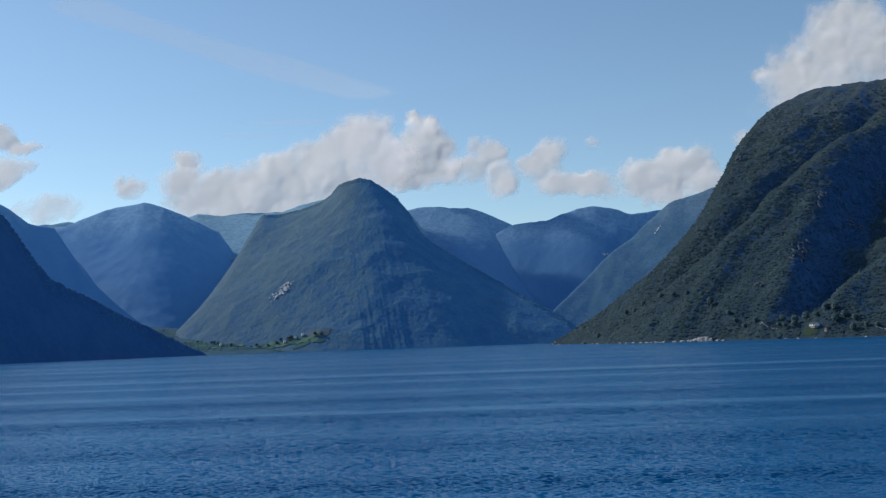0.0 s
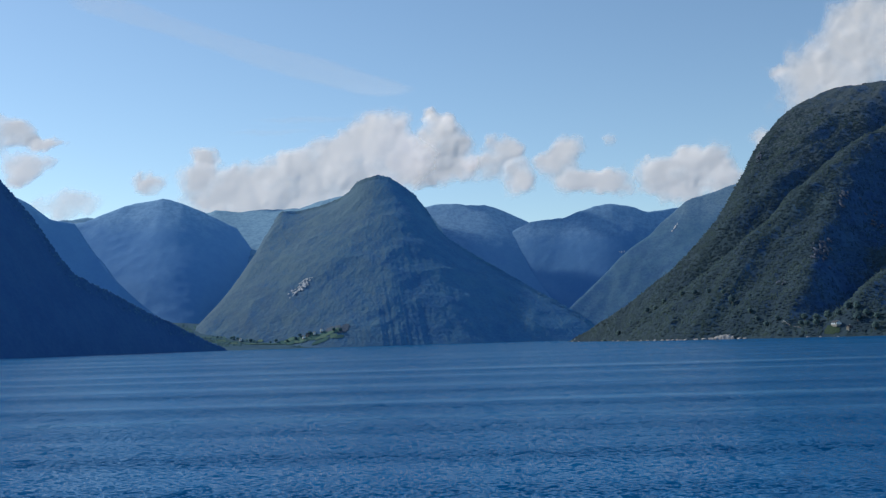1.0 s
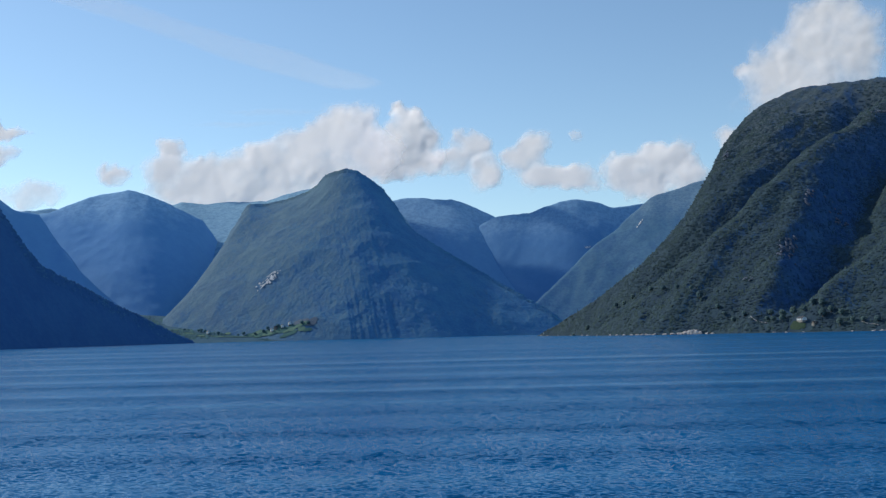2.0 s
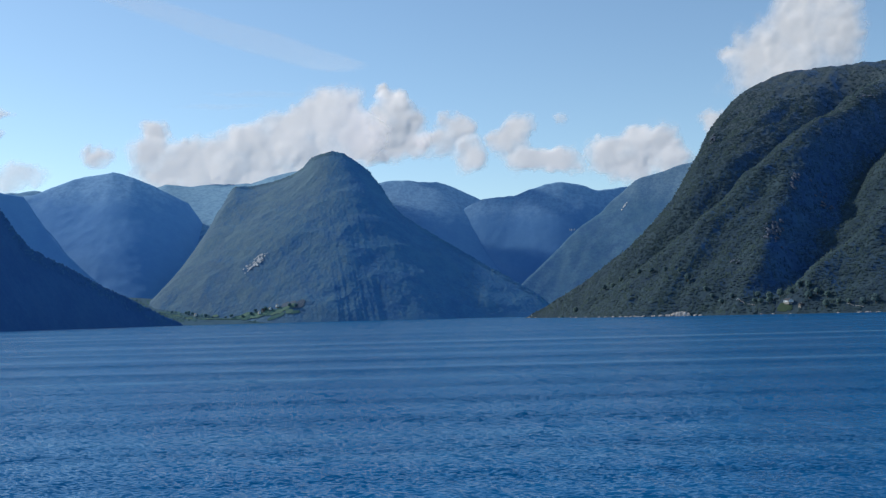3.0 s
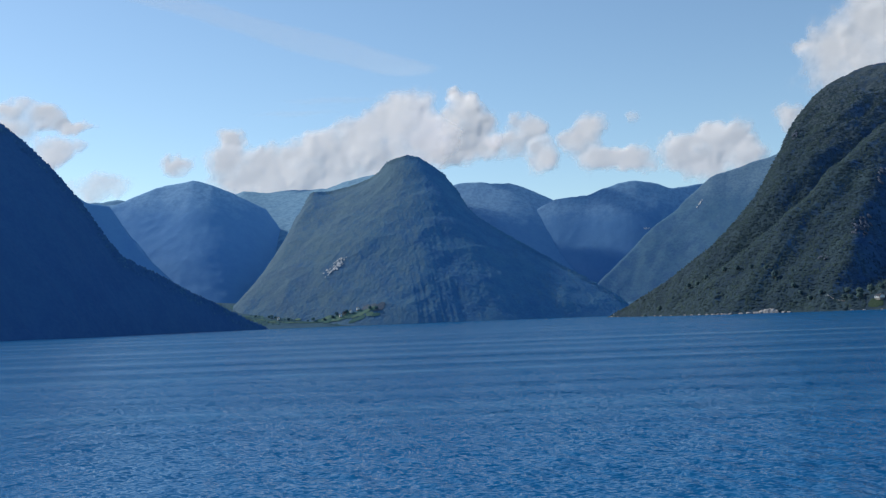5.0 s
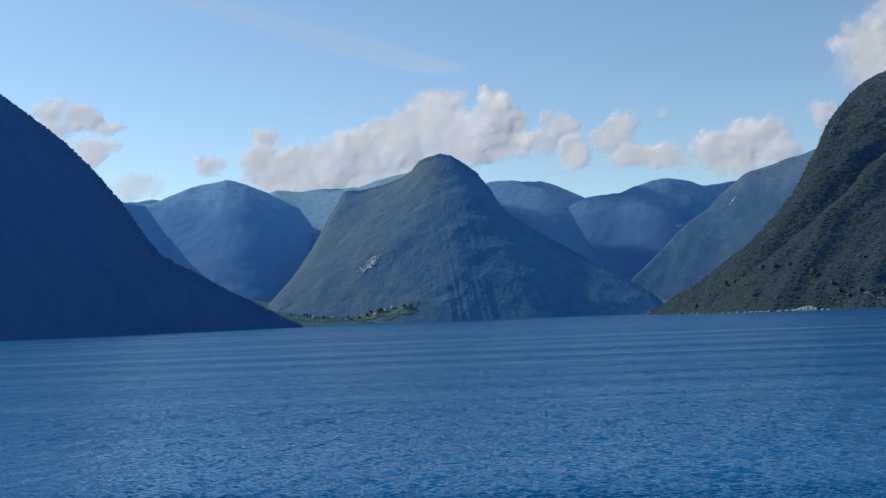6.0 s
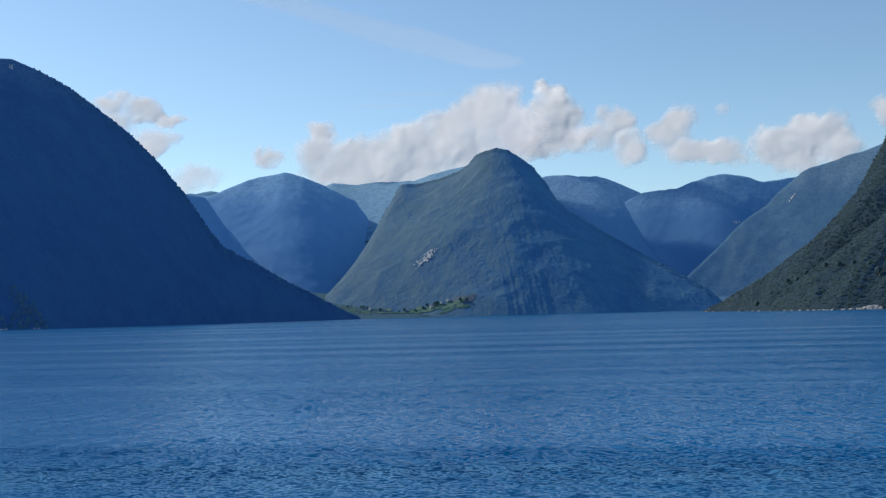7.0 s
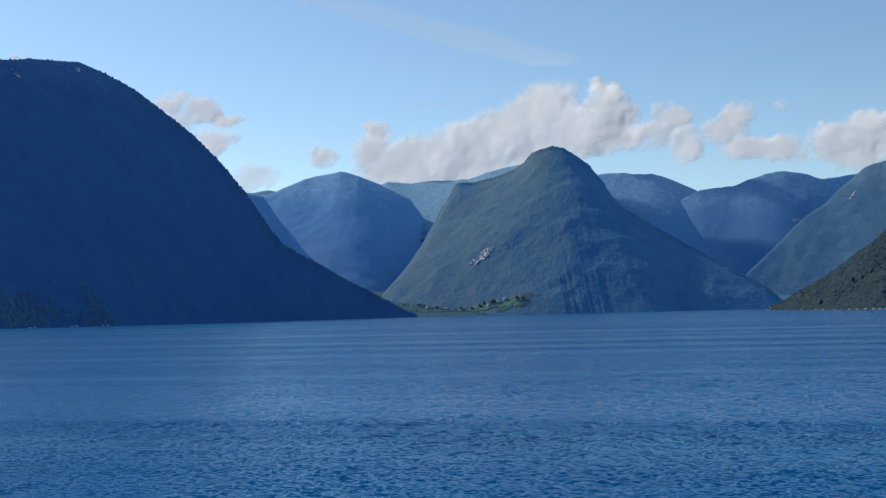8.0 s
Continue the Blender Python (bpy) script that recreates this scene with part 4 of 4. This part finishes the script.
for k, (y, long, high) in enumerate([(1262, 7, 3.0), (1270, 6, 2.4), (1332, 8, 3.0), (1341, 8, 3.2), (1390, 9, 3.2), (1399, 9, 3.0)]):
    shore_rock(waterline(left_mountain, y, -700, -1.0) + 0.8, y, long, high, 300 + k, "low whitish rock below the shaded mountain", 65, SCAR_SLABS)

# bare rock in the slopes
rock_face(right_mountain, 377, 1317, 18, 50, 42, 6.5, GREY_SLABS, "weathered grey rock face in the wooded slope", 21, 0.5, lift=3)
rock_face(right_mountain, 436, 1404, 9, 30, 20, 6, GREY_SLABS, "pale grey crag high in the forest", 22, 0.4, lift=3)
rock_face(right_mountain, 404, 1700, 8, 30, 16, 6, GREY_SLABS, "light rock streak on the mountain's edge", 23, 0.4, lift=2)
rock_face(right_mountain, 472, 1406, 16, 34, 18, 5, GREY_SLABS, "grey rock showing between dark trees", 24, lift=3)
rock_face(right_mountain, 604, 1578, 24, 14, 8, 8, GREY_SLABS, "reddish grey ledge below the brow", 25, lift=2)
rock_face(right_mountain, 600, 1805, 70, 26, 16, 9, GREY_SLABS, "bare grey rock along the mountain's brow", 41, lift=-0.6)
rock_face(right_mountain, 700, 1752, 60, 26, 14, 9, GREY_SLABS, "bare rock ledges on the mountain's shoulder", 42, lift=-0.6)
rock_face(right_mountain, 324, 1294, 8, 16, 5, 5, GREY_SLABS, "small grey outcrop among the trees", 26, lift=3)
rock_face(centre_mountain, -524, 2822, 30, 58, 60, 8, SCAR_SLABS, "bright pale landslide scar in the green slope", 27, 0.35, lift=3)
rock_face(centre_mountain, -545, 2786, 7, 26, 10, 6, SCAR_SLABS, "pale scree tongue below the scar", 28, 0.6, lift=4)


def wall_shape(X, Y):
    return far_relief(X, Y, VALLEY_WALL_CREST, 0.85, (), 83, (58, 130, 800, 12))


def far_shape(X, Y):
    return far_relief(X, Y, FAR_RIGHT_CREST, 1.15, (), 77, (85, 220, 1200, 5))


rock_face(wall_shape, 662, 4105, 8, 34, 10, 9, SCAR_SLABS, "pale rock streak on the far valley wall", 29, 0.6)
rock_face(far_shape, 500, 4408, 30, 8, 8, 9, SCAR_SLABS, "small pale ledge on the distant wall", 30)
rock_face(left_mountain, -1200, 1690, 18, 10, 6, 6, SCAR_SLABS, "light rock on the shaded summit", 31, lift=2)
rock_face(left_mountain, -1160, 1828, 14, 12, 8, 5, SCAR_SLABS, "small pale crag below the shaded summit", 32, lift=2)

# the farms at the foot of the rounded peak
def on_foot(bearing, z):
    """The spot on a line of sight where the land first rises to a height."""
    y = np.arange(2300.0, 2900.0, 4.0)
    k = int(np.argmax(valley_top(bearing * y, y) > z))
    return bearing * y[k], y[k]


for k, (bearing, z, rx, ry) in enumerate([(-0.275, 32, 22, 8), (-0.2671, 26, 24, 5), (-0.2576, 20, 28, 6), (-0.2434, 16, 26, 5), (-0.2223, 12, 30, 6), (-0.2066, 12, 24, 5), (-0.1934, 15, 24, 6), (-0.1839, 20, 18, 5), (-0.1740, 27, 16, 5), (-0.1650, 34, 12, 4), (-0.1700, 14, 20, 4), (-0.1520, 22, 9, 3)]):
    x, y = on_foot(bearing, z)
    drape("meadow", valley_top, x, y, rx, ry * 1.3, 12, MEADOW, "bright green hay meadow at the mountain's foot", "meadow", 30 + k, 1.2, 2.2)
for bearing, z, turn, wide, deep, mat, label in [(-0.1855, 22, -60, 7, 5.5, WHITE, "white farmhouse among the meadows"), (-0.1687, 36, -60, 7.5, 6, WHITE, "white farmhouse higher up the slope"), (-0.1755, 29, -60, 6, 5, WHITE, "pale farm building beside a meadow"), (-0.245, 20, -45, 6, 5, WHITE, "small white house by the trees"), (-0.1818, 26, 60, 8, 6, PLANK, "grey boarded barn above the meadow")]:
    x, y = on_foot(bearing, z)
    house(x, y, spot(valley_top, x, y, 1.4), turn, wide, deep, 4.6, 2.4, mat, label)

field_rng = random.Random(17)
for k, (bearing, z, rx) in enumerate([(-0.262, 22, 13), (-0.2505, 15, 14), (-0.236, 13, 15), (-0.228, 18, 9), (-0.2, 17, 10), (-0.197, 22, 8), (-0.1885, 16, 12), (-0.181, 22, 9), (-0.1775, 31, 8), (-0.1715, 21, 9), (-0.1665, 27, 8), (-0.1605, 33, 7), (-0.158, 26, 8), (-0.1545, 40, 7)]):
    x, y = on_foot(bearing, z)
    drape("field", valley_top, x, y, rx, field_rng.uniform(3, 6), field_rng.uniform(-10, 25), FIELD, "narrow pale green mown field below the peak", "field", 60 + k, 1.5, 1.8)
for k, (bearing, z, rx) in enumerate([(-0.1555, 44, 11), (-0.149, 38, 12), (-0.1465, 46, 9), (-0.161, 42, 8)]):
    x, y = on_foot(bearing, z)
    drape("scree", valley_top, x, y, rx, 6, 18, SCREE, "grey brown bare ground above the farm fields", "scree", 80 + k, 1.4, 1.8)

# single trees round the house, on the lawn's edge and among the meadows
model = broad_tree(8.5, 6.5, 5, "leafy green broadleaf tree on the wooded shore")
model.location = (330, 1186, spot(right_mountain, 330, 1186))
model_b = broad_tree(11.0, 7.5, 6, "tall leafy broadleaf tree at the forest's foot")
model_b.location = (362, 1150, spot(right_mountain, 362, 1150))
farm_model = broad_tree(9.0, 8.0, 7, "round leafy farm tree between the meadows", FARM_WOODS)
x, y = on_foot(-0.2513, 26)
farm_model.location = (x, y, spot(valley_top, x, y))
tagged(farm_model, group="trees among the meadows")
r = random.Random(8)
for x, y in [(322, 1192), (318, 1202), (352, 1180), (360, 1174), (366, 1162), (371, 1150), (378, 1140), (372, 1128), (384, 1124), (325, 1210), (300, 1228), (292, 1244), (286, 1262), (392, 1116), (402, 1104),
             (412, 1096), (333, 1194), (344, 1190), (282, 1276), (270, 1316), (264, 1334), (252, 1362), (240, 1390), (228, 1416), (212, 1462), (204, 1486), (196, 1512), (180, 1560), (166, 1608), (150, 1660)]:
    src = r.choice((model, model_b))
    copy_thing(src, pose(x, y, spot(right_mountain, x, y, -0.2), 0, 0, r.uniform(0, 360)) @ Matrix.Scale(r.uniform(0.7, 1.05), 4))
for bearing, z in [(-0.2513, 24), (-0.2481, 25), (-0.2539, 26), (-0.2434, 22), (-0.2292, 15), (-0.2171, 13), (-0.2013, 15), (-0.1797, 30), (-0.1755, 34), (-0.2671, 30), (-0.1934, 20), (-0.1576, 38), (-0.1892, 26), (-0.2118, 14), (-0.1513, 34), (-0.2355, 17)]:
    x, y = on_foot(bearing, z)
    copy_thing(farm_model, pose(x, y, spot(valley_top, x, y, 0.0), 0, 0, r.uniform(0, 360)) @ Matrix.Scale(r.uniform(0.5, 1.1), 4))


def beacon(x, y):
    z = 2.2
    base = tagged(new("navigation_light"), "small white navigation light on the rocky cape", "beacon")
    base.location = (x, y, z)
    for name, bits, mat in (("plinth", [(0, 0, -0.6, 2.4, 2.4, 3.0)], STONE), ("tower", [(0, 0, 2.2, 1.5, 1.5, 2.8)], WHITE), ("lantern", [(0, 0, 4.1, 1.0, 1.0, 1.0)], PANE), ("cap", [(0, 0, 4.75, 1.4, 1.4, 0.3)], RED)):
        bm = bmesh.new()
        for b in bits:
            box(bm, *b, 0.08)
        part(name, bm, mat, base)


beacon(116, 1812)
